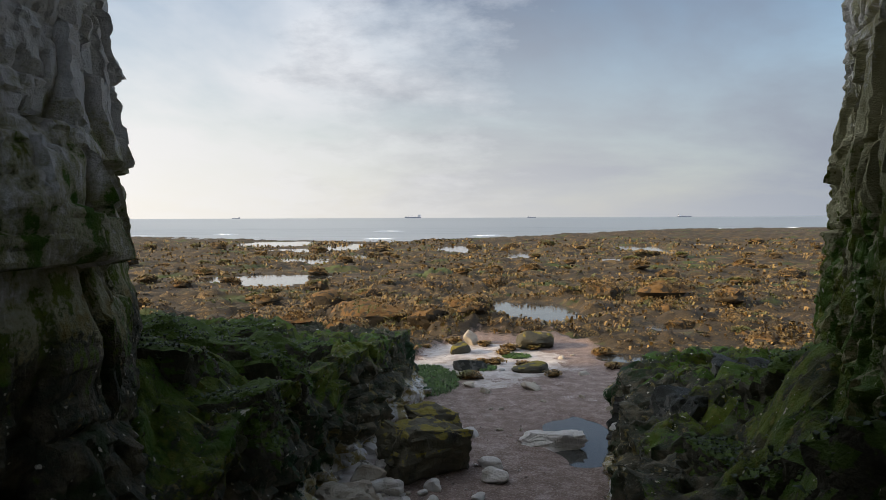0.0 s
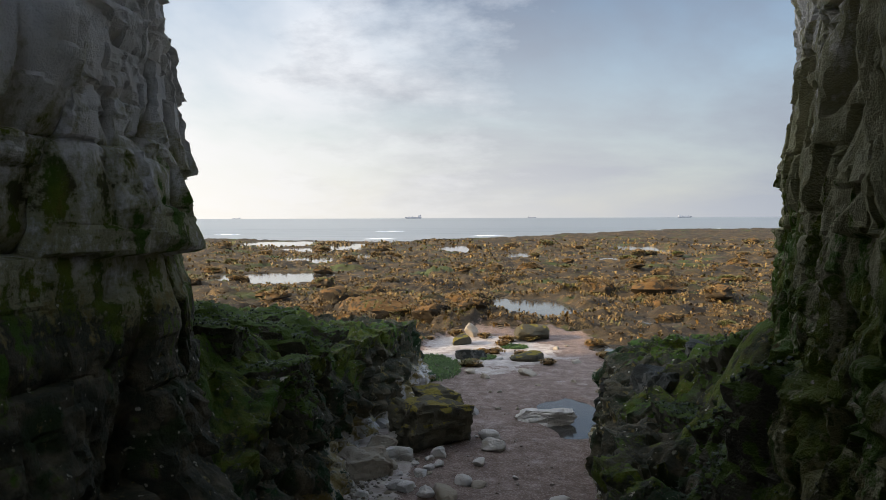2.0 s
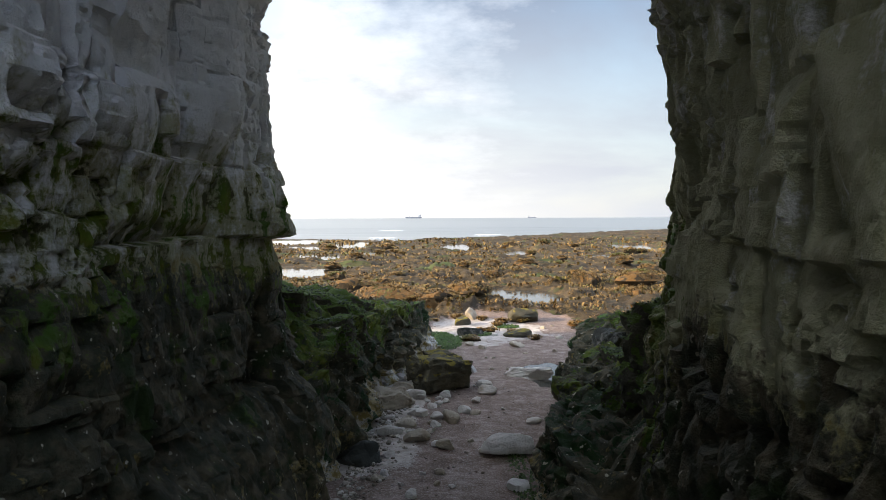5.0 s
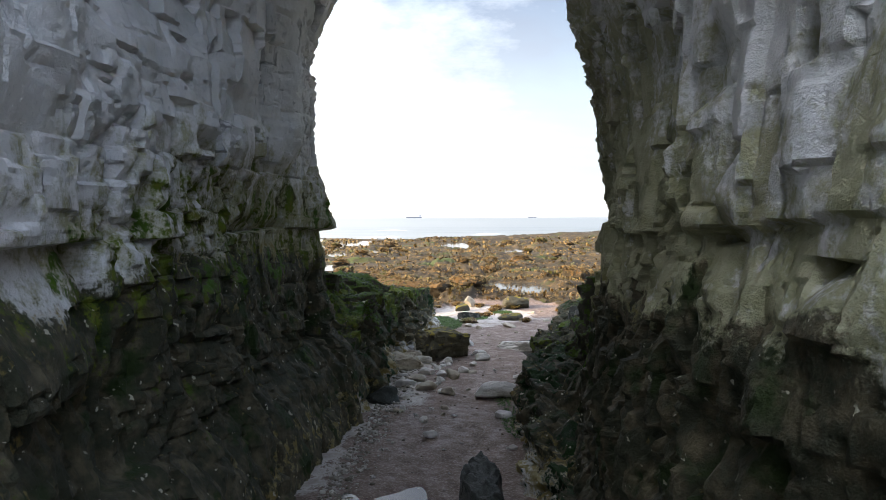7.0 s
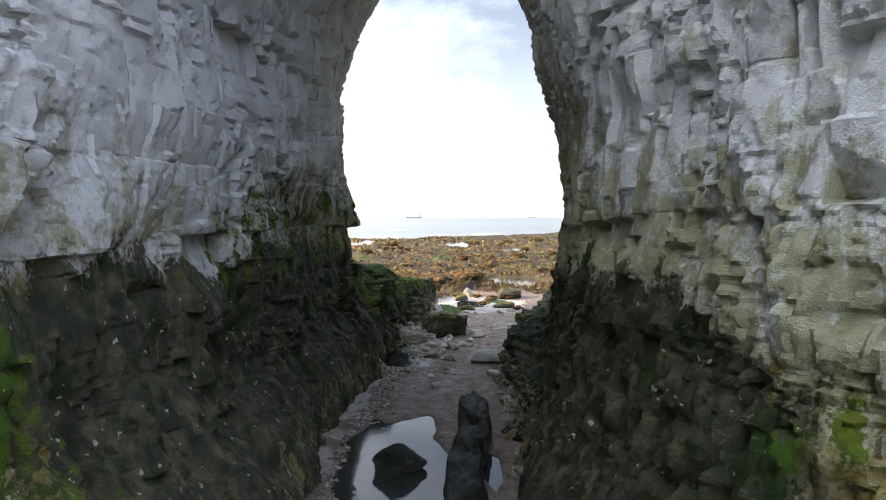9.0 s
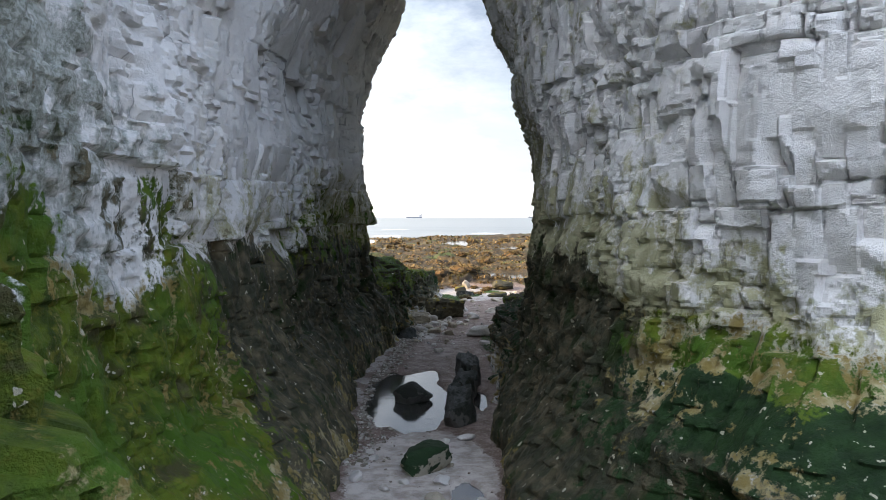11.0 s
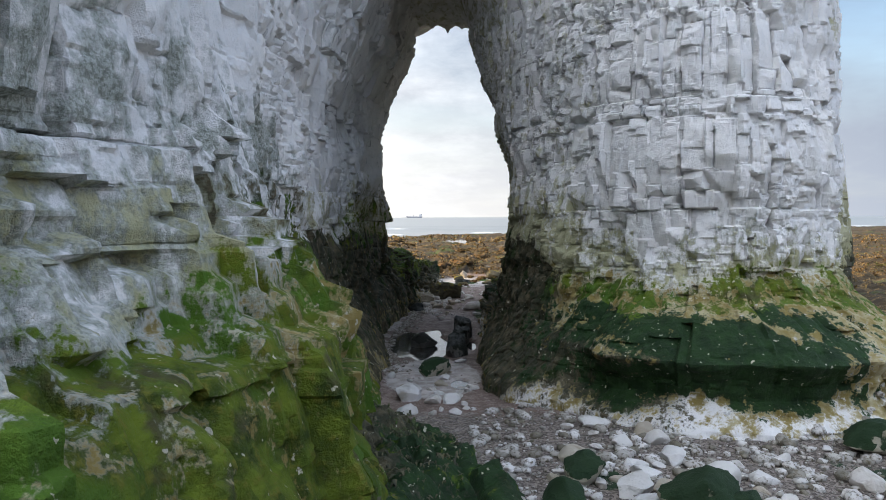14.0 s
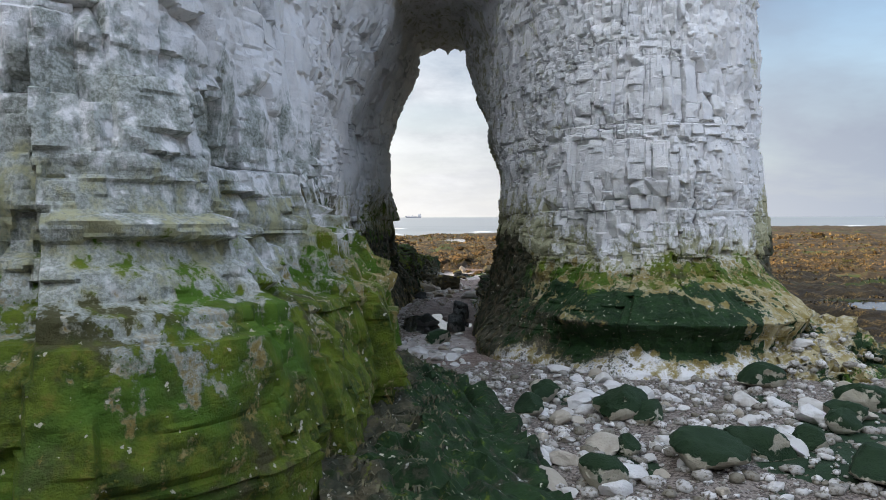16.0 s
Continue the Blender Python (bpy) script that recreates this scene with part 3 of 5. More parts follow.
def left_growth(x, y, z, e):
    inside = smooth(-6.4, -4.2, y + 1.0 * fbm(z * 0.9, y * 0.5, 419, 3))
    wave = 0.40 * fbm(y * 0.8, x * 0.8, 411, 4)
    zz = z + wave
    top = np.interp(y, [-14, -13, -11.5, -10, -8, -5], [1.80, 1.88, 1.92, 2.00, 2.28, 2.12])
    near = smooth(-4.6, -2.6, x)
    blotch = fbm(y * 1.3 + x, z * 1.5, 433, 4)
    below = (1 - smooth(-0.30, 0.45, zz - top - 0.05 - 0.8 * blotch)) * (1 - 0.30 * smooth(0.06, 0.28, fbm(y * 1.1 - x, z * 0.9, 435, 4)) * smooth(1.0, 1.4, z) * smooth(-9.2, -10.2, y))
    return {"green": near * (1 - 0.8 * inside) * below * (0.74 + 0.12 * smooth(0.5, 1.0, zz) - 0.10 * smooth(-9.8, -11.2, y) * smooth(1.3, 1.6, zz)) + 0.34 * smooth(-4.0, 0.5, y) * smooth(1.5, 2.0, zz) * (1 - smooth(2.4, 3.4, zz)),
            "deep": 0.8 * (1 - inside) * (1 - smooth(0.50, 1.25, zz + 0.25 * fbm(y * 1.3, z, 431, 3))),
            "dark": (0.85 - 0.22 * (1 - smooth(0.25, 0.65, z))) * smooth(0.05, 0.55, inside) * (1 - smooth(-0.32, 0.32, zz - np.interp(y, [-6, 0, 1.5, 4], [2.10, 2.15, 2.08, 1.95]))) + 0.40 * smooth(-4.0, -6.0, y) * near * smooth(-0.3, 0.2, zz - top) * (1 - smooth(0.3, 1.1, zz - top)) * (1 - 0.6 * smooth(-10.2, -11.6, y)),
            "stain": 0.70 * smooth(1.4, 1.9, zz) * (1 - smooth(2.3, 3.5, zz)) * (0.84 + 0.16 * smooth(-2.5, 0.5, y)) * smooth(-7.5, -5.0, y) + 0.18 * smooth(-2.0, 1.5, y) * (1 - smooth(3.2, 6.0, z)) + 0.52 * (1 - inside) * near * smooth(-8.8, -9.8, y) * smooth(1.6, 1.9, zz) * (1 - smooth(2.3, 2.8, zz)),
            "grey": np.interp(y, [-14.5, -13.3, -12.4, -10.6, -9.0, -7.6, -5.0], [0.92, 0.92, 0.85, 0.68, 0.60, 0.85, 0.0]) * (1 - 0.20 * smooth(2.2, 2.6, zz) * (1 - smooth(-9.6, -8.4, y))) * (1 - smooth(2.9, 3.9, zz)) * smooth(1.0, 1.4, zz) * smooth(-8.0, -4.0, x),
            "tan": 0.62 * (1 - smooth(1.6, 2.4, zz)) * (1 - 0.6 * near * smooth(-10.5, -12, y) * smooth(1.0, 1.4, zz))}


def stack_profile(x, y, z):
    front = smooth(4.6, 6.2, -y) * smooth(0.8, 2.6, x)
    o_in = np.interp(z, [-0.6, 0.2, 0.6, 1.2, 1.6, 2.2, 3.0, 6.0, 12], [0.42, 0.36, 0.22, 0.15, 0.11, 0.05, -0.02, -0.10, -0.8])
    o_fr = np.interp(z, [-0.6, 0.15, 0.40, 0.62, 0.80, 1.05, 1.35, 1.50, 1.62, 2.2, 3.0, 5.0, 8.0, 12],
                     [1.35, 1.15, 0.85, 0.95, 1.10, 0.72, 0.25, 0.12, 0.02, 0.0, 0.05, -0.15, -0.6, -1.6])
    swell = np.interp(y, [-7.0, -6.2, -5.4, -4.6, -3.4, -2.0, -0.5], [0.0, 0.45, 0.80, 0.60, 0.28, 0.12, 0.0]) * (1 - smooth(1.9, 2.6, x))
    o_in = o_in + swell * np.interp(z, [-0.6, 0.2, 0.6, 1.0, 1.5], [1.05, 1.0, 0.62, 0.22, 0.0])
    side = smooth(4.6, 5.3, x)
    o_fr = o_fr + side * np.interp(z, [-0.5, 0.4, 1.0, 1.6], [0.5, 0.5, 0.20, -0.52]) - side * np.interp(z, [1.8, 2.5, 3.4, 4.4, 5.2, 6.2, 12], [0.14, 0.08, -0.04, -0.06, 0.08, 0.45, 1.6])
    tunnel = smooth(-3.5, 1.2, y) * (1 - 0.65 * smooth(3.0, 6.0, y)) * (1 - smooth(1.6, 3.4, x - 0.35 * np.maximum(y, 0)))
    arch = np.interp(z, [3.2, 4.1, 4.7, 5.2, 6.05, 6.6, 7.0, 7.25, 8.6], [0.0, 0.38, 0.62, 0.80, 1.04, 1.22, 1.42, 2.1, 2.6])
    mouth = np.interp(z, [4.0, 5.0, 5.8, 6.6, 7.0, 7.25, 8.6], [0.0, 0.35, 0.75, 1.15, 1.42, 2.1, 2.6])
    arch = arch + (mouth - arch) * smooth(0.5, 2.4, y) + 0.10 * smooth(-1.5, 0.0, y) * (1 - smooth(1.2, 2.2, y)) * smooth(2.6, 3.0, z) * (1 - smooth(3.8, 4.6, z))
    return 0.55 + 0.45 * smooth(0.2, 1.2, z), front * o_fr + (1 - front) * o_in + tunnel * arch


def stack_growth(x, y, z, e):
    out = smooth(4.5, 6.1, -y + 0.9 * fbm(z, x, 515, 3))
    wave = 0.36 * fbm(x * 0.8 + 3, y * 0.8, 511, 4) + 0.14 * fbm(x * 3.1 + y * 3.1, z * 1.1, 512, 3)
    zz = z + wave
    sea = smooth(0.5, 3.0, y)
    patch = fbm(x * 1.9 + 11 + y * 1.3, z * 1.5, 517, 4)
    right = smooth(3.9, 4.9, x)
    north = smooth(-3.2, -0.2, y)
    return {"green": out * smooth(1.15, 1.34, zz) * (1 - smooth(1.45, 1.95, zz)) * 0.62 + 0.68 * smooth(-0.5, 2.0, y) * smooth(0.6, 1.0, zz) * (1 - smooth(1.7, 2.4 + 1.0 * sea, zz)),
            "deep": out * smooth(0.20, 0.48, zz) * (1 - smooth(1.10, 1.45, zz)) * (0.55 + 0.45 * smooth(1.2, 1.9, x)) * (1 - 0.7 * right) * (0.96 - 0.46 * smooth(0.10, 0.34, patch)),
            "dark": smooth(0.0, 0.6, 1 - out) * (1 - smooth(-0.35, 0.35, zz - np.interp(y, [-6.0, -5.0, -4.0, -2.0, 1.0, 4.0], [1.34, 1.60, 2.02, 1.86, 1.60, 1.5]))) * (0.98 - 0.4 * sea) * (0.72 + 0.28 * smooth(0.15, 0.5, zz)) + out * 0.84 * (1 - 0.72 * smooth(2.1, 3.0, x)) * (1 - smooth(0.75, 1.35, zz)) * smooth(-0.42, -0.10, patch) * (0.40 + 0.60 * smooth(0.12, 0.50, zz)),
            "stain": (1 - 0.9 * smooth(4.4, 6.2, -y + 0.9 * fbm(z, x, 515, 3))) * smooth(0.9, 1.4, zz) * (0.38 + 0.12 * north + (0.62 - 0.12 * north) * (1 - smooth(0, 1, (zz - 2.0 - 0.3 * north) / (1.1 + 0.9 * north)))) * (0.85 + 0.15 * smooth(-3.5, -0.5, y)) * 1.05
            + out * 0.55 * smooth(1.2, 1.6, zz) * (1 - smooth(1.7, 2.5, zz)) + 0.40 * sea * (1 - smooth(1.5, 3.5, zz)),
            "grey": out * 0.5 * smooth(1.4, 1.8, zz) * (1 - smooth(2.0, 2.6, zz)),
            "tan": (1 - smooth(1.4, 2.1, zz)) * (0.40 + 0.3 * right + 0.22 * smooth(0.95, 1.15, zz) * (1 - smooth(1.3, 1.5, zz))) * (0.90 + 0.10 * smooth(0.22, 0.52, zz))}


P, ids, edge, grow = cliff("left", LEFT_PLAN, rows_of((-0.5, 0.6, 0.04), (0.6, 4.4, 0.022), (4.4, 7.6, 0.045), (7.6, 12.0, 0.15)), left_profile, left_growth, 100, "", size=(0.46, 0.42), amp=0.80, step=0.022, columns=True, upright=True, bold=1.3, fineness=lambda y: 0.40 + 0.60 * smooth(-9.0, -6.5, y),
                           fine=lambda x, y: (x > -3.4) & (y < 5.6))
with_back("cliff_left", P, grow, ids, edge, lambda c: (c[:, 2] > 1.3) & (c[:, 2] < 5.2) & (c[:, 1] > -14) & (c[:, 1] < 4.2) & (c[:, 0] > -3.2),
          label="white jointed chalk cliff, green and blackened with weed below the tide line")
P, ids, edge, grow = cliff("stack", STACK_PLAN, rows_of((-0.5, 0.3, 0.04), (0.3, 5.2, 0.023), (5.2, 7.6, 0.045), (7.6, 12.0, 0.15)), stack_profile, stack_growth, 200, "", size=(0.24, 0.36), amp=0.72, step=0.023, tall=1.0, bold=0.55, great=2.4, even=0.9, columns=True,
                           fine=lambda x, y: (x < 5.5 - 0.1 * np.maximum(y, 0)) & ((y < -2.5) | (x < 3.9)))
with_back("cliff_stack", P, grow, ids, edge, lambda c: (c[:, 2] > 1.4) & (c[:, 2] < 5.4) & (c[:, 1] < -1.0) & (c[:, 0] < 5.3),
          label="white chalk sea stack of small blocks over a dark green weedy foot")


def arch_roof():
    """The span between cliff and stack: seaward face, underside and landward face in one skin."""
    s, yz = spline([(5.0, 12.0), (4.7, 10.0), (4.5, 8.2), (4.25, 7.32), (3.6, 7.13), (2.0, 7.12), (0.0, 7.12), (-1.6, 7.15), (-2.6, 7.4), (-3.0, 8.2), (-3.2, 10), (-3.4, 12.0)], 0.045)
    xs = np.arange(-2.6, 2.6, 0.06)
    t = np.gradient(yz, axis=0)
    t /= np.linalg.norm(t, axis=1)[:, None]
    nrm = np.stack([t[:, 1], -t[:, 0]], axis=1)
    S, X = np.meshgrid(s, xs, indexing="ij")
    r = block_relief(X + 0.1 * fbm(S, X, 3, 2), S, 0.6, 0.5, 640, 0.07, 0.09, 0.03)[0] + block_relief(X, S, 0.3, 0.25, 641, 0.06, 0.08, 0.02)[0] + 0.04 * fbm(S * 4, X * 4, 650, 3)
    sag = -0.40 * smooth(0.45, 1.6, np.abs(X + 0.27)) * (1 - smooth(7.6, 8.6, yz[:, 1:]))
    P = np.stack([X, yz[:, :1] + nrm[:, :1] * r, yz[:, 1:] + nrm[:, 1:] * r + sag], axis=-1)
    zero = 0 * X
    me = mesh_from_grid("arch_roof", P[::-1], {k: zero + v for k, v in (("green", 0), ("deep", 0), ("dark", 0), ("stain", 0.42), ("grey", 0), ("tan", 0.1))})
    me.materials.append(CHALK)
    tagged(new("arch_roof", me), "stained chalk underside of a natural arch", "arch", kind="structure")


arch_roof()


def headland_top():
    """Grass-brown plateau that closes the cliff and the stack above."""
    n = 40
    xs, ys = np.linspace(-40, 6.5, n), np.linspace(-32, 9, n)
    X, Y = np.meshgrid(xs, ys, indexing="ij")
    inside = ((X < -1.0) & (Y > -17 + 0 * X) & (Y < 9 + 0.3 * X + 0 * Y)) | ((X > -3) & (X < 5.4) & (Y > -5.5) & (Y < 5.5))
    me = mesh_from_grid("plateau", np.stack([X, Y, 11.2 + 0.3 * fbm(X * 0.3, Y * 0.3, 77, 3)], axis=-1))
    bm = bmesh.new()
    bm.from_mesh(me)
    drop = []
    for f in bm.faces:
        c = f.calc_center_median()
        ok = (c.x < -2.2 and -14.2 + 0.12 * min(0, c.x + 3) < c.y < 4.5 - 0.33 * (c.x + 2)) or (-3 < c.x < 4.9 and -5.2 < c.y < 5.2)
        if not ok:
            drop.append(f)
    bmesh.ops.delete(bm, geom=drop, context="FACES")
    bm.to_mesh(me)
    bm.free()
    me.materials.append(GROUND)
    tagged(new("plateau", me), "rough grass top of the chalk headland", "headland", kind="structure")


headland_top()


# ---- ground ----
def reef_height(x, y):
    """Weed-grown rock flat out to sea: low shelves and humps, falling under the water far out."""
    h = 0.02 + 0.42 * fbm(x * 0.12, y * 0.16, 31, 3) + 0.22 * fbm(x * 0.55, y * 0.7, 37, 3)
    shelf = block_relief(x + 0.8 * fbm(x * 0.4, y * 0.4, 3, 2), y, 1.7, 1.2, 43, 0.20, 0.10, 0.08, power=3.0)[0]
    lump = np.abs(value_noise(x * 3.2, y * 3.2, 47)) * 0.30 + np.abs(value_noise(x * 7.5, y * 7.5, 49)) * 0.12 - 0.08
    far = smooth(60, 160, y)
    return h + (shelf + lump) * (1 - 0.4 * far)


POOLS = [(2.0, 19.8, 1.35, 2.6, -0.10), (3.3, 15.2, 0.7, 0.4, -0.115), (-7.0, 29.5, 2.3, 2.4, -0.06), (-8.0, 43.0, 2.4, 4.5, -0.04), (-11.0, 62.0, 4.0, 8.0, -0.04), (-5.2, 48.0, 1.3, 3.0, -0.03), (-16.0, 70.0, 3.5, 6.0, -0.05),
         (0.9, 57.0, 1.6, 7.0, -0.03), (4.8, 48.0, 1.3, 3.5, -0.03), (14.5, 57.0, 1.9, 6.0, -0.02), (5.0, 16.4, 0.55, 1.1, -0.10), (7.0, 15.6, 1.3, 0.6, -0.10), (9.0, 40.0, 1.2, 2.6, -0.02),
         (11.4, 1.4, 1.1, 1.0, 0.0), (1.55, 8.4, 0.42, 0.9, -0.16), (-0.70, -0.85, 0.56, 1.65, -0.13), (0.04, -4.7, 0.12, 0.35, -0.03), (0.30, -1.0, 0.07, 0.5, -0.12), (3.8, 13.2, 0.9, 0.5, -0.12), (24, 66, 3.0, 4, -0.1), (30, 48, 3, 2.2, -0.08)]


def sand_height(x, y):
    return np.interp(y, [-40, -14, -8, -4, -1, 4, 9, 13, 16], [0.55, 0.18, 0.09, 0.0, -0.09, -0.08, -0.12, -0.12, -0.10]) + 0.045 * fbm(x * 0.9, y * 0.9, 61, 4) + 0.012 * fbm(x * 6, y * 6, 67, 3)


def ground_height(x, y):
    """Sand channel under the arch, rubble beach inland, reef out to sea."""
    sand = sand_height(x, y)
    reach = np.interp(y, [8, 10, 12, 14.5, 17], [2.2, 2.0, 2.0, 1.6, 0.2])
    centre = np.interp(y, [4, 9, 12, 17], [0.0, 0.6, 1.1, 1.6])
    chan = smooth(0.75, 1.25, np.abs(x - centre) / np.maximum(reach, 0.2) + 0.35 * fbm(x * 0.8, y * 0.8, 71, 3))
    reef = np.maximum(smooth(9.0, 11.5, y) * np.maximum(chan, smooth(14.5, 17.5, y + 1.5 * fbm(x * 0.7, 0 * y, 5, 2))),
                      smooth(5.2, 7.0, x) * smooth(-9, -3, y))
    z = sand * (1 - reef) + reef_height(x, y) * reef
    beach = smooth(0.2, 1.2, x) * (1 - smooth(-9, -7.5, y)) * (1 - reef)
    z = z + beach * (0.05 * fbm(x * 2.2, y * 2.2, 81, 3))
    shore = np.interp(x, [-120, -46, -22, -8.6, 5, 20, 43, 86, 300], [120, 112, 92, 83, 96, 120, 156, 171, 190])
    z = z - 2.4 * smooth(-6, 40, y - shore) - 0.35 * smooth(-30, 2, y - shore)
    for px, py, rx, ry, level in POOLS:
        d = np.sqrt(((x - px) / rx) ** 2 + ((y - py) / ry) ** 2) + 0.45 * fbm(x * 1.5 / max(rx, 0.5), y * 1.5 / max(ry, 0.5), 91, 3)
        w = 1 - smooth(0.85, 1.25, d)
        z = z * (1 - w) + np.minimum(z, level - 0.05) * w
        rim = smooth(1.15, 1.35, d) * (1 - smooth(1.7, 2.6, d))
        z = z + rim * np.maximum(0.0, level + 0.03 - z)
    return z, reef, beach


def ground():
    near = np.concatenate([np.arange(-34, -13, 0.16), np.arange(-13, 22, 0.10)])
    y = 22.0
    far = []
    while y < 230:
        far.append(y)
        y += max(0.10, 0.0055 * (y + 2))
    far += list(np.geomspace(230, 4950, 24))
    ys = np.concatenate([near, far])
    t = np.linspace(-1, 1, 340)
    t = np.sign(t) * np.abs(t) ** 1.35
    Y, T = np.meshgrid(ys, t, indexing="ij")
    half = np.maximum(20 + 0 * Y, 0.74 * (Y + 4) + 5)
    X = T * half
    Z, reef, beach = ground_height(X, Y)
    gravel = np.clip(beach + smooth(-5.5, -7.5, Y) * (np.abs(X) < 9), 0, 1) * 0.95
    bed = 0.72 * smooth(8.0, 11, Y) * (1 - reef) * smooth(-0.05, 0.25, fbm(X * 0.8, Y * 0.8, 95, 3)) + 1.1 * (1 - smooth(0.6, 1.0, np.sqrt(((X + 0.35) / 0.85) ** 2 + ((Y + 4.2) / 1.9) ** 2)))
    bed = bed + 1.0 * smooth(3.0, 4.5, Y) * (1 - smooth(7.6, 8.6, Y)) * (1 - smooth(-0.60, -0.25, X + 0.35 * fbm(X * 1.4, Y * 1.4, 99, 3)))
    foot = np.interp(Y, [-3, -1, 1, 3, 5, 8], [-1.25, -1.30, -1.40, -1.25, -0.95, -0.70])
    bed = bed + 0.62 * smooth(-2.5, -0.5, Y) * (1 - smooth(7.6, 8.6, Y)) * (1 - smooth(0.05, 0.30, X - foot + 0.6 * fbm(X * 1.9, Y * 1.9, 98, 4)))
    attrs = {"weed": reef, "gravel": gravel, "bed": bed, "deep": 0.7 * beach * smooth(0.0, 0.25, fbm(X * 0.9, Y * 0.9, 97, 3)), "wet": 0.5 * (1 - beach) * (1 - 0.8 * reef)}
    me = mesh_from_grid("ground", np.stack([X, Y, Z], axis=-1)[:, ::-1], {k: a[:, ::-1] for k, a in attrs.items()})
    me.materials.append(GROUND)
    tagged(new("ground", me), "brown sand channel opening onto a weed-covered rocky foreshore", "ground", kind="structure")


ground()


def pool(px, py, rx, ry, level):
    n = 40
    bm = bmesh.new()
    ring = [bm.verts.new((1.5 * rx * math.cos(2 * math.pi * k / n), 1.5 * ry * math.sin(2 * math.pi * k / n), 0)) for k in range(n)]
    bm.faces.new(ring)
    me = bpy.data.meshes.new("tide_pool")
    bm.to_mesh(me)
    bm.free()
    me.materials.append(POOL)
    ob = new("tide_pool", me)
    ob.location = (px, py, level)
    tagged(ob, "still shallow tide pool reflecting the sky", "water", "tide pools", "structure")


for _p in POOLS:
    pool(*_p)


def sea():
    """Water to the horizon with long low swells."""
    ys = np.concatenate([np.arange(60, 200, 0.55), np.geomspace(200, 4980, 150)])
    t = np.linspace(-1, 1, 110)
    Y, T = np.meshgrid(ys, t, indexing="ij")
    X = T * (0.9 * Y + 30)
    swell = 0.09 * np.sin(Y * 0.62 + 2.2 * fbm(X * 0.02, Y * 0.05, 7, 3) * 4) * (1 - smooth(150, 320, Y)) * smooth(62, 90, Y) + 0.10 * fbm(X * 0.12, Y * 0.5, 8, 3)
    me = mesh_from_grid("sea", np.stack([X, Y, -0.36 + swell], axis=-1)[:, ::-1])
    me.materials.append(SEA)
    tagged(new("sea", me), "calm grey-blue sea with low swell", "water", kind="structure")


sea()


def foam():
    """White crests of small waves breaking along the outer edge of the flat."""
    m = Nodes("wave_foam")
    mat = m.done(m.mix(m.noise(2.0, 3), rgb(0.75, 0.77, 0.78), rgb(0.9, 0.9, 0.9)), 0.6)
    rng = random.Random(9)
    spots = [(-48, 118, 9), (-38, 126, 6), (-12, 150, 7), (-9, 96, 5), (6, 112, 6), (26, 128, 5), (48, 160, 9), (60, 166, 8), (82, 176, 10), (110, 186, 10), (-26, 101, 6), (33, 140, 6)]
    for x, y, length in spots:
        n = 30
        t = np.linspace(-1, 1, n)
        yy = y + 0.8 * fbm(t * 3 + x, 0 * t, 4, 3)
        w = (0.05 + 0.06 * rng.random()) * (1 - t ** 2) * (1 + fbm(t * 6, 0 * t + x, 5, 2))
        rows = [np.stack([x + t * length * 0.45, yy + k * w * 1.6, -0.34 + 0.13 * np.sqrt(np.maximum(0, 1 - abs(k) ** 2)) * (1 - t ** 2) + 0 * t], axis=-1) for k in np.linspace(-1, 1, 6)]
        me = mesh_from_grid("wave_crest", np.stack(rows, axis=1))
        me.materials.append(mat)
        tagged(new("wave_crest", me), "small white wave breaking at the edge of the reef", "wave", "breaking waves", "structure")


foam()


# ---- weedy ledges beside the channel ----
def ledge(name, x0, x1, y0, y1, height, growth, label, seed, step=0.035):
    xs, ys = np.arange(x0, x1, step), np.arange(y0, y1, step)
    X, Y = np.meshgrid(xs, ys, indexing="ij")
    wx = X + 0.16 * fbm(X * 1.2, Y * 1.2, seed, 3)
    wy = Y + 0.16 * fbm(X * 1.2, Y * 1.2, seed + 1, 3)
    relief = block_relief(wx, wy, 0.75, 0.62, seed + 3, 0.30, 0.22, 0.14, 1.0, 3.0, 0.2)[0] + block_relief(wx, wy, 0.27, 0.25, seed + 4, 0.08, 0.10, 0.04, 1.0, 2.5, 0.3)[0]
    Z, mask = height(X, Y, relief)
    Z = Z + mask * (0.05 * fbm(X * 5, Y * 5, seed + 5, 3) + 0.02 * np.abs(fbm(X * 18, Y * 18, seed + 6, 2)))
    P = np.stack([X, Y, Z], axis=-1)
    nrm = np.cross(np.gradient(P, axis=0), np.gradient(P, axis=1))
    nrm /= np.linalg.norm(nrm, axis=2)[..., None] + 1e-9
    steep = smooth(0.25, 0.75, 1 - nrm[..., 2]) * mask
    along = X * nrm[..., 1] * 0.4 + Y
    side = block_relief(along + 0.15 * fbm(along * 2, Z * 2, seed + 8, 2), Z * 1.3 + 0.12 * fbm(along, Z, seed + 9, 2), 0.42, 0.30, seed + 10, 0.26, 0.2, 0.06, 1.0, 4.0, 0.15)[0] + 0.16 * fbm(along * 3, Z * 3 + X, seed + 11, 3)
    P = P + nrm * (steep * side)[..., None]
    me = mesh_from_grid(name, P, growth(P[..., 0], P[..., 1], P[..., 2], mask), sharp=45)
    me.materials.append(CHALK)
    return tagged(new(name, me), label, "rock ledge", kind="structure")


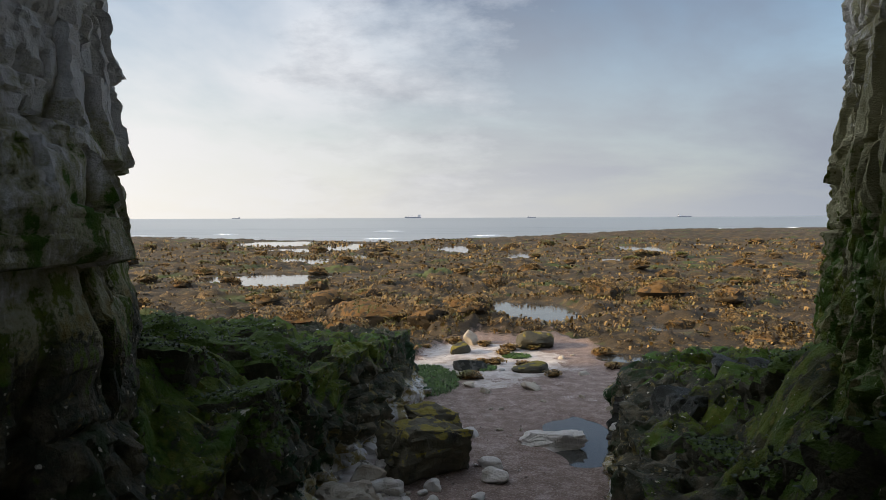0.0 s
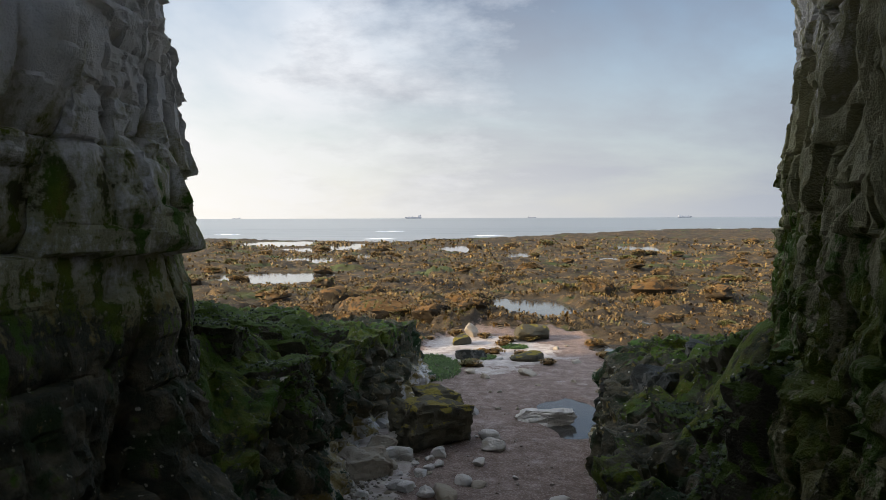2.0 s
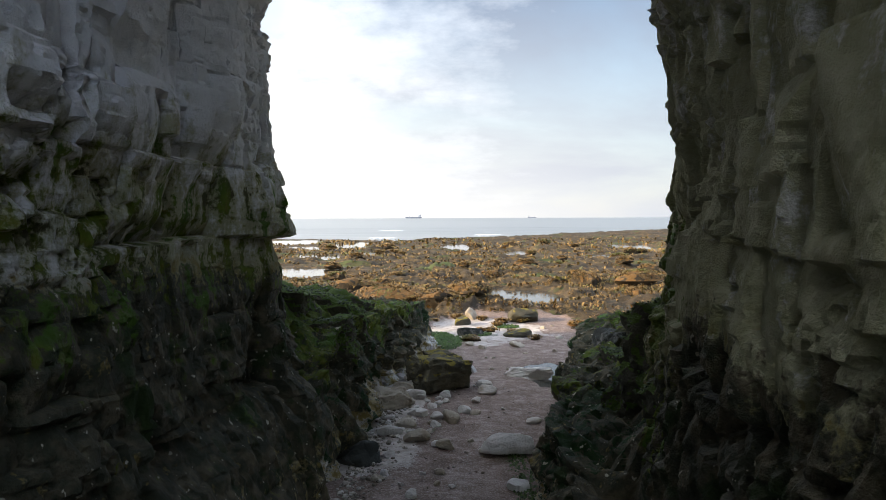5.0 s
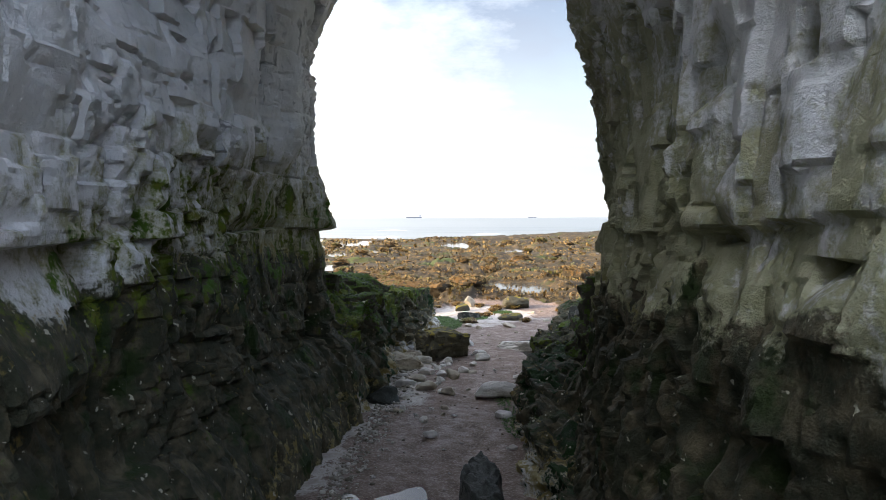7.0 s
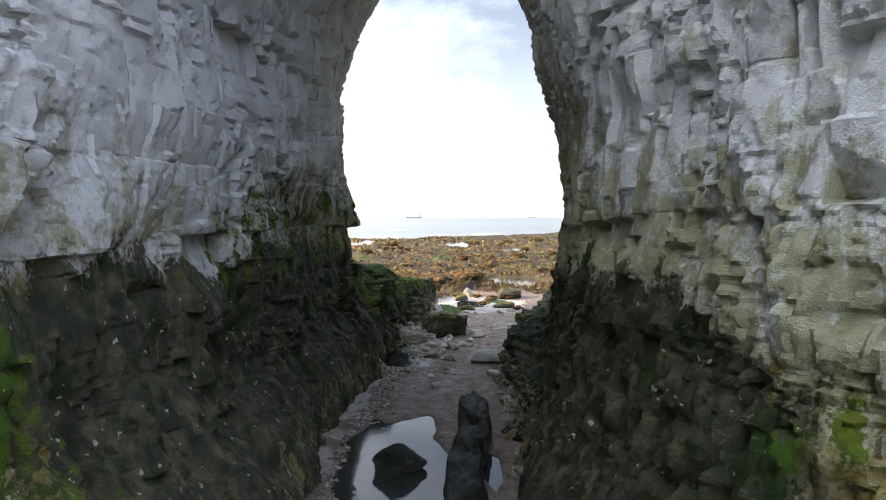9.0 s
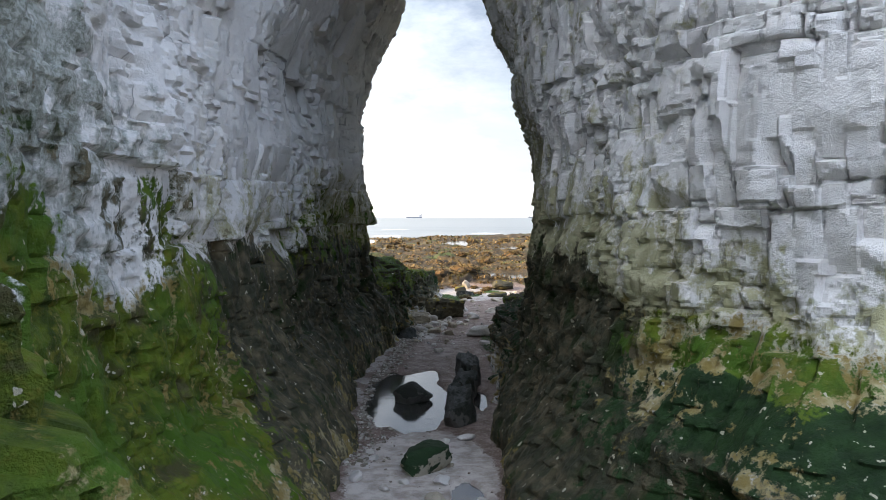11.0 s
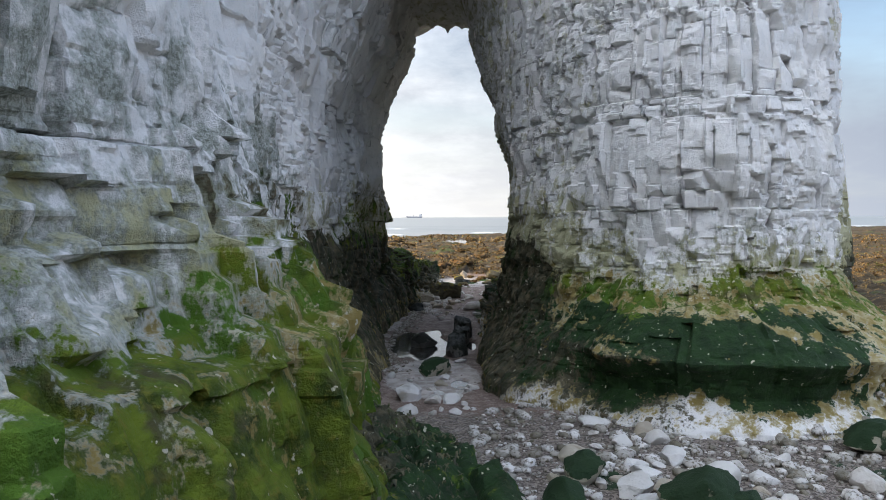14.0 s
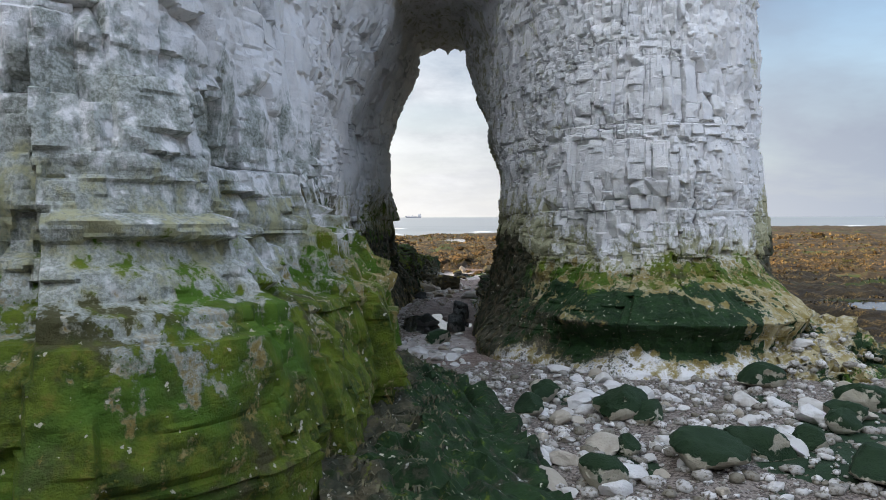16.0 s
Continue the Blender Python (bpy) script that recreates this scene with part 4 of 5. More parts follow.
def ledge_growth(x, y, z, mask):
    zero = 0 * x
    return {"green": 0.68 * smooth(0.55, 0.95, z + 0.4 * fbm(x, y, 3, 3)), "deep": 0.45 * smooth(-0.1, 0.25, fbm(x * 0.9, y * 0.9, 5, 3)), "dark": (0.70 + 0.15 * smooth(0.3, 0.7, z)) * smooth(-0.04, 0.14, z - 0.12 + 0.35 * fbm(x * 2, y * 2, 9, 3)), "stain": zero, "grey": zero,
            "tan": zero + 0.42}


WEEDY = []


def shelf(name, plan, top, depth, slope, growth, label, seed, step=0.034):
    """A rock shelf in one skin: its broken side over a plan curve (on the curve's right), then its top running inward."""
    s, xy = spline(plan, step)
    t = np.gradient(xy, axis=0)
    for _ in range(30):
        t[1:-1] = 0.25 * t[:-2] + 0.5 * t[1:-1] + 0.25 * t[2:]
    t /= np.linalg.norm(t, axis=1)[:, None]
    n = np.stack([t[:, 1], -t[:, 0]], axis=1)
    height = top(xy[:, 0], xy[:, 1])
    side_rows, top_rows = 40, int(depth / 0.05)
    S = np.broadcast_to(s[:, None], (len(s), side_rows + top_rows))
    f = np.concatenate([np.linspace(0, 1, side_rows), np.ones(top_rows)])[None]
    inward = np.concatenate([np.zeros(side_rows), np.linspace(0.03, depth, top_rows)])[None]
    W = f * (height[:, None] + 0.4) + inward
    wu = S + 0.14 * fbm(S * 1.2, W * 1.2, seed, 3)
    wv = W + 0.14 * fbm(S * 0.8, W * 1.2, seed + 1, 3)
    r = block_relief(wu, wv, 0.62, 0.46, seed + 2, 0.20, 0.20, 0.07, 1.0, 6.0, 0.06)[0]
    r = r + block_relief(wu, wv, 0.24, 0.21, seed + 3, 0.07, 0.10, 0.02, 1.0, 5.0, 0.06)[0]
    r = 0.8 * r + 0.16 * fbm(S * 3, W * 3, seed + 4, 4) + 0.08 * fbm(S * 11, W * 11, seed + 5, 4)
    turn = smooth(0.75, 1.0, f) * 0.5 + 0.5 * smooth(0.0, 0.25, inward)
    foot = smooth(0.0, 0.25, f)
    out = slope * (1 - f) ** 1.3 - inward + r * (1 - turn) * foot + 0.25 * fbm(S * 0.6, 0 * S, seed + 6, 3)
    bx, by = xy[:, :1] + n[:, :1] * out, xy[:, 1:] + n[:, 1:] * out
    edge = top(bx, by)
    z = -0.4 + f * (np.where(inward > 0, edge, height[:, None]) + 0.4) + r * turn * 0.8
    P = np.stack([bx, by, z + 0 * S], axis=-1)
    pick = np.random.default_rng(seed).integers(0, P.shape[0] * P.shape[1], 5200)
    WEEDY.append(P.reshape(-1, 3)[pick])
    me = mesh_from_grid(name, P, growth(P[..., 0], P[..., 1], P[..., 2], f + 0 * S), sharp=40)
    me.materials.append(CHALK)
    return tagged(new(name, me), label, "rock ledge", kind="structure")


def left_top(x, y):
    top = np.interp(y, [1.5, 3.0, 4.0, 4.7, 5.6, 6.2, 7.0, 8.7, 10.2, 11.2, 12.5, 13.5], [0.3, 0.6, 0.95, 1.15, 1.15, 1.05, 1.0, 0.92, 0.85, 0.72, 0.35, 0.1])
    return top + 0.30 * smooth(-1.45, -2.0, x) * (1 - smooth(5.6, 6.8, y)) * smooth(3.2, 4.4, y) + 0.25 * smooth(-1.3, -2.2, x) * smooth(5.5, 7, y) * (1 - smooth(8.5, 10, y))


def right_top(x, y):
    top = np.interp(y, [-2.5, -1.0, 0.5, 2.0, 3.2, 4.6, 6.2, 7.5, 9.0, 10], [0.2, 0.35, 0.42, 0.62, 0.72, 0.72, 0.55, 0.52, 0.36, 0.2])
    return top + 0.40 * smooth(1.4, 2.8, x) * smooth(3.5, 6, y) + 0.65 * smooth(0.25, 0.8, x - np.interp(y, [-1, 1.4, 4, 6], [0.8, 0.85, 1.35, 1.8])) * (1 - smooth(4.6, 6.0, y))


shelf("rock_ledge_left", [(-1.9, 1.6), (-1.45, 2.6), (-1.22, 4.0), (-1.10, 5.5), (-1.10, 7.2), (-0.88, 8.8), (-0.66, 10.0), (-0.66, 11.2), (-1.2, 12.3), (-2.6, 13.0), (-5.0, 13.2)], left_top, 3.2, 0.22, ledge_growth,
      "dark weed-covered rock ledge with mossy green blocks", 710)
shelf("rock_ledge_right", [(6.0, 9.0), (4.2, 9.3), (2.9, 9.3), (2.10, 8.9), (1.80, 8.1), (1.66, 7.0), (1.52, 6.0), (1.20, 4.2), (0.82, 2.6), (0.64, 1.2), (0.58, 0.0), (0.60, -1.4), (0.85, -2.8)], right_top, 2.4, 0.12, ledge_growth,
      "low black weedy rock ledge at the foot of the stack", 730)


def inland_height(x, y, relief):
    """Weedy bedrock that slopes from the green bench to the rubble."""
    border = np.interp(y, [-18, -14, -12, -10.3, -8.8, -7.8], [1.0, 0.8, 0.62, 0.45, 0.0, -0.6])
    d = border - x + 0.22 * fbm(x * 1.1, y * 1.1, 35, 3)
    mask = smooth(0.0, 0.35, d) * (1 - smooth(-8.3, -7.4, y))
    return -0.4 + mask * (0.4 + 0.36 + 0.34 * smooth(0.0, 1.2, d) + relief * 0.35), mask


shelf("rock_ledge_inland", [(1.1, -19.0), (0.85, -15.0), (0.70, -12.6), (0.50, -10.6), (0.15, -9.2), (-0.35, -8.2), (-1.2, -7.6)],
      lambda x, y: np.interp(y, [-19, -12, -9, -7.6], [0.42, 0.46, 0.42, 0.25]) + 0.25 * smooth(0.2, -0.7, x - np.interp(y, [-13, -8], [0.3, -0.2])), 1.7, 0.45,
      lambda x, y, z, k: {"green": 0.20 + 0 * x, "deep": 0.74 * smooth(-0.75, -0.35, x + 0.5 * fbm(x * 1.5, y * 1.5, 6, 3)), "dark": 0.95 + 0 * x, "stain": 0 * x, "grey": 0 * x, "tan": 0 * x},
      "sloping bedrock covered in dark green and black weed", 750)


def apron_height(x, y, relief):
    """Low cream bedrock round the seaward side of the stack's foot."""
    d = 1.0 - np.sqrt(((x - 5.1) / 2.3) ** 2 + ((y + 5.4) / 2.6) ** 2) + 0.40 * fbm(x * 0.8, y * 0.8, 45, 3)
    mask = smooth(0.0, 0.22, d)
    return -0.4 + mask * (0.4 + 0.20 + 0.55 * smooth(0.2, 0.9, d) + relief * 0.5), mask


ledge("rock_apron", 2.6, 9.0, -9.4, -2.0, apron_height,
      lambda x, y, z, k: {"green": 0.40 * smooth(0.0, 0.3, fbm(x * 0.9, y * 0.9, 8, 3)), "deep": 0.75 * smooth(-0.02, 0.22, fbm(x * 1.1 + 7, y * 1.1, 6, 3)) + 0.3 * smooth(-7, -8, y), "dark": 0.30 + 0.5 * smooth(6.0, 7.5, x), "stain": 0.2 + 0 * x, "grey": 0 * x,
                          "tan": 0.55 + 0 * x}, "cream and brown bedrock shelf with green weed patches", 770)


# far walls that close the bay behind
P, ids, edge, grow = cliff("bay", [(40, -20), (24, -27), (8, -31), (-6, -31), (-18, -27), (-24, -18), (-20, -10)][::-1], rows_of((-0.5, 11.5, 0.25)), lambda x, y, z: (1.0, -0.08 * z),
                           lambda x, y, z, e: {"green": 0 * z, "deep": 0 * z, "dark": 0.8 * (1 - smooth(0.8, 1.6, z)), "stain": 0.2 + 0 * z, "grey": 0 * z, "tan": 0 * z}, 300, "", step=0.25)
with_back("cliff_bay", P, grow, label="chalk cliff that closes the bay inland")

# ---- loose stones ----
def rock_mesh(name, seed, detail=3, squash=(1, 1, 0.7), angular=0.5, material=None):
    """A worn boulder about 1 m across: a ball cut by a few planes and roughened."""
    rng = random.Random(seed)
    bm = bmesh.new()
    bmesh.ops.create_icosphere(bm, subdivisions=detail, radius=0.5)
    planes = []
    for _ in range(11):
        d = Vector((rng.gauss(0, 1), rng.gauss(0, 1), rng.gauss(0, 1))).normalized()
        planes.append((d, 0.5 * rng.uniform(0.50, 0.88)))
    off = Vector((rng.uniform(0, 50), rng.uniform(0, 50), rng.uniform(0, 50)))
    for v in bm.verts:
        p = v.co.copy()
        for d, k in planes:
            over = p.dot(d) - k
            if over > 0:
                p -= d * over * (0.5 + 0.5 * angular)
        p *= 1.16 + 0.24 * noise.noise(p * 2.3 + off) + 0.09 * noise.noise(p * 7 + off) + (0.06 * noise.noise(p * 17 + off) if detail > 3 else 0) + (0.035 * noise.noise(p * 40 + off) if detail > 4 else 0)
        v.co = Vector((p.x * squash[0], p.y * squash[1], p.z * squash[2]))
    for f in bm.faces:
        f.smooth = True
    me = bpy.data.meshes.new(name)
    bm.to_mesh(me)
    bm.free()
    me.set_sharp_from_angle(angle=radians(32))
    if material:
        me.materials.append(material)
    return me


def slab_mesh(name, seed, squash=(1, 0.8, 0.6), material=None, cells=24):
    """A broken block about 1 m across: a box with skewed, chipped faces and a pitted skin."""
    rng = random.Random(seed)
    bm = bmesh.new()
    bmesh.ops.create_cube(bm, size=1.0)
    bmesh.ops.subdivide_edges(bm, edges=list(bm.edges), cuts=cells, use_grid_fill=True)
    planes = [(Vector((rng.gauss(0, 1), rng.gauss(0, 1), rng.gauss(0, 1))).normalized(), rng.uniform(0.42, 0.60)) for _ in range(9)]
    off = Vector((rng.uniform(0, 50), rng.uniform(0, 50), rng.uniform(0, 50)))
    skew = [rng.uniform(-0.22, 0.22) for _ in range(4)]
    for v in bm.verts:
        p = v.co.copy()
        p = Vector((p.x * (1 + skew[0] * p.z), p.y * (1 + skew[1] * p.z), p.z * (1 + skew[2] * p.x + skew[3] * p.y)))
        for d, k in planes:
            over = p.dot(d) - k
            if over > 0:
                p -= d * over * 0.92
        p *= 1 + 0.20 * noise.noise(p * 2.1 + off) + 0.13 * noise.noise(p * 5 + off) + 0.08 * noise.noise(p * 12 + off) + 0.04 * noise.noise(p * 28 + off)
        v.co = Vector((p.x * squash[0], p.y * squash[1], p.z * squash[2]))
    for f in bm.faces:
        f.smooth = True
    me = bpy.data.meshes.new(name)
    bm.to_mesh(me)
    bm.free()
    me.set_sharp_from_angle(angle=radians(30))
    if material:
        me.materials.append(material)
    return me


def floor_of(x, y):
    """Height of the ground or ledge under each place."""
    x, y = np.atleast_1d(np.asarray(x, float)), np.atleast_1d(np.asarray(y, float))
    z = ground_height(x, y)[0]
    for f, (a, b, c, d) in ((inland_height, (-3.2, 1.4, -18.5, -7)), (apron_height, (2.6, 9.0, -9.4, -2.0))):
        inside = (x > a) & (x < b) & (y > c) & (y < d)
        z = np.where(inside, np.maximum(z, f(x, y, 0 * x)[0]), z)
    return z


def boulder(name, x, y, size, turn, seed, material, label, category="boulder", sink=0.3, squash=(1, 1, 0.7), angular=0.5, detail=4, group="", broken=False):
    ob = new(name, slab_mesh(name, seed, squash, material, 18) if broken else rock_mesh(name, seed, detail, squash, angular, material))
    ob.scale = (size, size, size)
    ob.rotation_euler = (0, 0, radians(turn))
    ob.location = (x, y, float(floor_of(x, y)[0]) + size * squash[2] * (0.5 - sink))
    return tagged(ob, label, category, group)


boulder("flat_stone", 1.16, 8.25, 0.70, 12, 11, WHITE_STONE, "broad flat white chalk stone lying on wet sand", "stone", 0.22, (1, 0.6, 0.36), broken=True)
boulder("boulder", -0.14, 8.65, 0.58, 20, 12, YELLOW_ROCK, "dark boulder topped with yellow-green weed", sink=0.18, squash=(1, 0.8, 0.62), broken=True)
boulder("boulder", -0.22, 7.35, 0.88, 35, 13, YELLOW_ROCK, "black boulder patched with yellow weed beside the channel", sink=0.2, squash=(1, 0.8, 0.60), broken=True)
boulder("boulder", 0.46, 14.6, 0.34, 0, 14, GREY_STONE, "small upright buff boulder on the reef edge", sink=0.1, squash=(0.8, 0.8, 0.95))
boulder("boulder", -0.58, -1.0, 0.46, 5, 15, BLACK_ROCK, "rounded dark boulder standing in a pool", sink=0.08, squash=(1, 0.8, 0.66), angular=0.3)
boulder("boulder", -0.33, -4.05, 0.50, 60, 16, MOSSY, "dark green weed-covered boulder on pale rock", sink=0.22, squash=(1, 0.85, 0.66))
boulder("long_stone", 0.56, 4.2, 0.58, 4, 17, WHITE_STONE, "long rounded pale stone on the sand", "stone", 0.16, (1, 0.42, 0.42), 0.8)
boulder("boulder", 0.35, 12.3, 0.55, 10, 18, BLACK_ROCK, "low black weedy rock on pale wet ground", sink=0.35, squash=(1, 0.6, 0.5))
boulder("boulder", 0.25, 13.8, 0.55, 70, 19, YELLOW_ROCK, "low brown rock at the reef edge", sink=0.3, squash=(1, 0.6, 0.5))
boulder("boulder", 1.75, 14.3, 0.75, 40, 20, YELLOW_ROCK, "rock with bright yellow-green weed by the pool", sink=0.25, squash=(1, 0.8, 0.6))
boulder("boulder", 1.35, 12.2, 0.62, 15, 21, YELLOW_ROCK, "low rock tufted with yellow-green weed", sink=0.4, squash=(1, 0.7, 0.45))
boulder("boulder", -0.85, 6.15, 0.55, 30, 22, GREY_STONE, "grey boulder among white stones", sink=0.25, squash=(0.9, 0.7, 0.62), broken=True)
boulder("boulder", -0.95, 3.9, 0.50, 30, 23, BLACK_ROCK, "dark rock among pale stones at the channel edge", sink=0.3, squash=(1, 0.8, 0.5))
for k, (x, y, size, flatness) in enumerate(((2.06, -11.35, 0.62, 0.5), (1.78, -9.6, 0.62, 0.5), (2.0, -9.75, 0.42, 0.5), (1.08, -11.8, 0.46, 0.5), (2.63, -11.0, 0.58, 0.4), (3.75, -10.3, 0.36, 0.6),
                                            (3.3, -11.7, 0.50, 0.5), (3.2, -10.8, 0.34, 0.5), (4.6, -9.2, 0.62, 0.5), (4.1, -9.7, 0.40, 0.5), (1.0, -8.9, 0.40, 0.5), (0.75, -9.5, 0.40, 0.5), (1.5, -10.9, 0.30, 0.5), (3.9, -8.0, 0.55, 0.5), (5.2, -10.3, 0.5, 0.5))):
    boulder("mossy_boulder", x, y, size, 40 * k, 40 + k, MOSSY, "rounded boulder coated in dark green weed on the rubble", "boulder", 0.12, (1, 0.8, flatness + 0.12), 0.4, 4, "mossy boulders")


MOSS_SPOTS = []
for x, y, z, size, turn, seed in ((-2.05, 5.2, 1.22, 0.82, 10, 71), (-1.62, 6.15, 1.05, 0.9, 12, 72), (-2.45, 6.4, 1.15, 0.95, 25, 73), (-1.45, 5.1, 0.95, 0.62, 5, 74), (-2.2, 7.6, 1.0, 0.9, 15, 75), (-1.55, 7.4, 0.85, 0.7, 70, 76),
                                  (1.95, 2.55, 1.25, 0.95, 24, 77), (1.68, 1.35, 1.27, 0.74, 15, 78), (2.25, 3.95, 0.82, 0.95, 30, 79), (2.75, 5.2, 1.05, 1.1, 20, 80), (1.72, 3.1, 0.76, 0.70, 40, 81), (2.05, 4.9, 0.62, 0.62, 10, 82)):
    _rock = new("rock_block", slab_mesh("rock_block", seed, (1, 0.85, 0.78), GREEN_ROCK))
    _rock.location, _rock.scale, _rock.rotation_euler = (x, y, z), (size, size, size), (0.06, -0.05, radians(turn))
    _c, _s = math.cos(radians(turn)), math.sin(radians(turn))
    MOSS_SPOTS += [(x + size * (_c * v.co.x - _s * v.co.y), y + size * (_s * v.co.x + _c * v.co.y), z + size * v.co.z) for v in list(_rock.data.vertices)[::4] if v.normal.z > 0.15]
    tagged(_rock, "dark green mossy block on the rock ledge", "rock", "mossy blocks on the ledges")
for x, y, z, size, turn, seed in ((2.35, 6.7, 0.45, 1.05, 12, 83), (3.2, 7.2, 0.55, 1.2, 70, 84), (2.35, 8.1, 0.18, 0.85, 30, 85)):
    _rock = new("rock_block", slab_mesh("rock_block", seed, (1, 0.8, 0.7), BLACK_ROCK))
    _rock.location, _rock.scale, _rock.rotation_euler = (x, y, z), (size, size, size), (-0.05, 0.06, radians(turn))
    tagged(_rock, "black weedy block on the low rock ledge", "rock", "black blocks on the ledge")


def weed_ridge():
    """A low row of weed-grown lumps that runs out along the channel."""
    bm = bmesh.new()
    for k, (x, y, w, h) in enumerate(((0.21, 0.75, 0.28, 0.50), (0.15, 0.0, 0.27, 0.74), (0.10, -0.75, 0.30, 0.52), (0.05, -1.45, 0.32, 0.44), (0.0, -2.05, 0.30, 0.44))):
        lump = rock_mesh("lump", 900 + k, 4, (w * 1.15, 1.15, h * 1.5), 0.7)
        start = len(bm.verts)
        bm.from_mesh(lump)
        bm.verts.ensure_lookup_table()
        for v in list(bm.verts)[start:]:
            v.co = Vector((v.co.x + x, v.co.y + y, -0.04 + min(v.co.z, 0.24 * h * 1.6 + 0.05 * noise.noise(v.co * 9))))
        bpy.data.meshes.remove(lump)
    for f in bm.faces:
        f.smooth = True
    me = bpy.data.meshes.new("rock_ridge")
    bm.to_mesh(me)
    bm.free()
    me.materials.append(BLACK_ROCK)
    tagged(new("rock_ridge", me), "narrow black ridge of weed-grown rock in the sand", "rock")


weed_ridge()

for k, (x, y, size) in enumerate(((-0.74, 6.9, 0.34), (-0.58, 7.25, 0.26), (-0.48, 6.7, 0.24), (-0.62, 6.35, 0.20), (-0.45, 5.75, 0.22), (-0.28, 6.15, 0.16), (-0.58, 5.25, 0.30), (-0.22, 5.55, 0.18), (-0.74, 4.9, 0.26),
                                  (-0.42, 4.75, 0.34), (-0.12, 6.8, 0.22), (0.12, 5.9, 0.20), (-0.66, 7.7, 0.22), (0.30, 6.5, 0.16), (0.05, 7.4, 0.2), (-0.10, 4.4, 0.2), (0.95, 5.4, 0.18), (0.55, 3.2, 0.24))):
    boulder("stone", x, y, size, 47 * k, 200 + k, WHITE_STONE if k % 3 else GREY_STONE, "pale worn stone half sunk in wet sand", "stone", 0.25, (1, 0.75, 0.55), 0.7, 3, "stones in the sand channel")

STONES = [rock_mesh("stone", 300 + k, 3, (1, 0.7 + 0.05 * (k % 4), 0.42 + 0.06 * (k % 5)), 0.6 + 0.08 * (k % 6), WHITE_STONE) for k in range(12)]
BUFF_STONES = [rock_mesh("stone", 330 + k, 3, (1, 0.75, 0.5), 0.6, GREY_STONE) for k in range(5)]


def scatter(count, region, sizes, seed, label, group, buff=0.2, apart=0.75, sink=0.28):
    """Separate stones laid on the ground, no two through one another."""
    rng = random.Random(seed)
    laid, tries = [], 0
    while len(laid) < count and tries < count * 60:
        tries += 1
        x, y, keep = region(rng)
        size = sizes[0] * (sizes[1] / sizes[0]) ** (rng.random() ** 2.0)
        if rng.random() > keep or any((x - a) ** 2 + (y - b) ** 2 < (apart * 0.5 * (size + s)) ** 2 for a, b, s in laid):
            continue
        laid.append((x, y, size))
    xs, ys = np.array([a for a, b, s in laid]), np.array([b for a, b, s in laid])
    zs = floor_of(xs, ys)
    for (x, y, size), z in zip(laid, zs):
        me = rng.choice(BUFF_STONES if rng.random() < buff else STONES)
        ob = new("stone", me)
        ob.scale = (size, size * rng.uniform(0.8, 1.1), size * rng.uniform(0.8, 1.2))
        ob.rotation_euler = (rng.uniform(-0.25, 0.25), rng.uniform(-0.25, 0.25), rng.uniform(0, 6.28))
        ob.location = (x, y, float(z) + size * 0.5 * (0.5 - sink))
        tagged(ob, label, "stone", group)
    return laid


def beach_region(rng):
    x, y = rng.uniform(0.2, 5.6), rng.uniform(-12.8, -6.9)
    heap = math.exp(-((x - 1.9 - 0.25 * (y + 9)) / 1.5) ** 2)
    edge = 0.05 if x < np.interp(y, [-13, -12, -10.3, -8.8, -7], [0.65, 0.55, 0.45, 0.05, 0.2]) else 1.0
    foot = 0.0 if y > -7.0 - 0.9 * math.sin(max(0.0, min(1.0, (x - 1.6) / 3.0)) * math.pi) and x > 1.6 else 1.0
    return x, y, edge * foot * (0.25 + 0.75 * heap) * (0.35 if y > -8.2 else 1.0)


def channel_region(rng):
    y = rng.uniform(-6.0, 9.0)
    side = rng.random()
    x = rng.gauss(-0.35, 0.24) if side < 0.6 else rng.uniform(-0.8, 0.9)
    if side < 0.6:
        y = rng.gauss(6.2, 1.1) if rng.random() < 0.8 else rng.gauss(3.2, 0.5)
    edge = np.interp(y, [-6, 0.0, 3, 5, 7.4, 9], [-1.0, -1.2, -1.0, -0.95, -0.95, -0.7])
    pool_free = 0.0 if -2.8 < y < 1.2 and x < 0.35 else 1.0
    return x, y, (1.0 if x > edge else 0.0) * pool_free * (0.35 if y < 2 else 1.0)


scatter(140, beach_region, (0.13, 0.42), 1, "loose white chalk stone lying in beach rubble", "chalk rubble on the beach", 0.22, 0.72)
scatter(56, channel_region, (0.07, 0.32), 2, "pale worn stone half sunk in wet sand", "stones in the sand channel", 0.35, 0.9)
scatter(32, lambda r: (r.uniform(-0.95, 0.25), r.uniform(-6.6, -3.0), 1.0), (0.10, 0.42), 3, "white stone on pale wet chalk bed", "stones by the pool", 0.1, 0.8)
scatter(34, lambda r: (r.uniform(-1.10, -0.30), r.uniform(5.0, 8.4), 1.0), (0.07, 0.30), 8, "pale worn stone half sunk in wet sand", "stones in the sand channel", 0.15, 0.8)
scatter(14, lambda r: (r.uniform(0.2, 2.4), r.uniform(9.2, 14.0), 1.0), (0.06, 0.3), 4, "small weedy stone on pale wet ground", "stones at the reef edge", 0.8, 0.9)


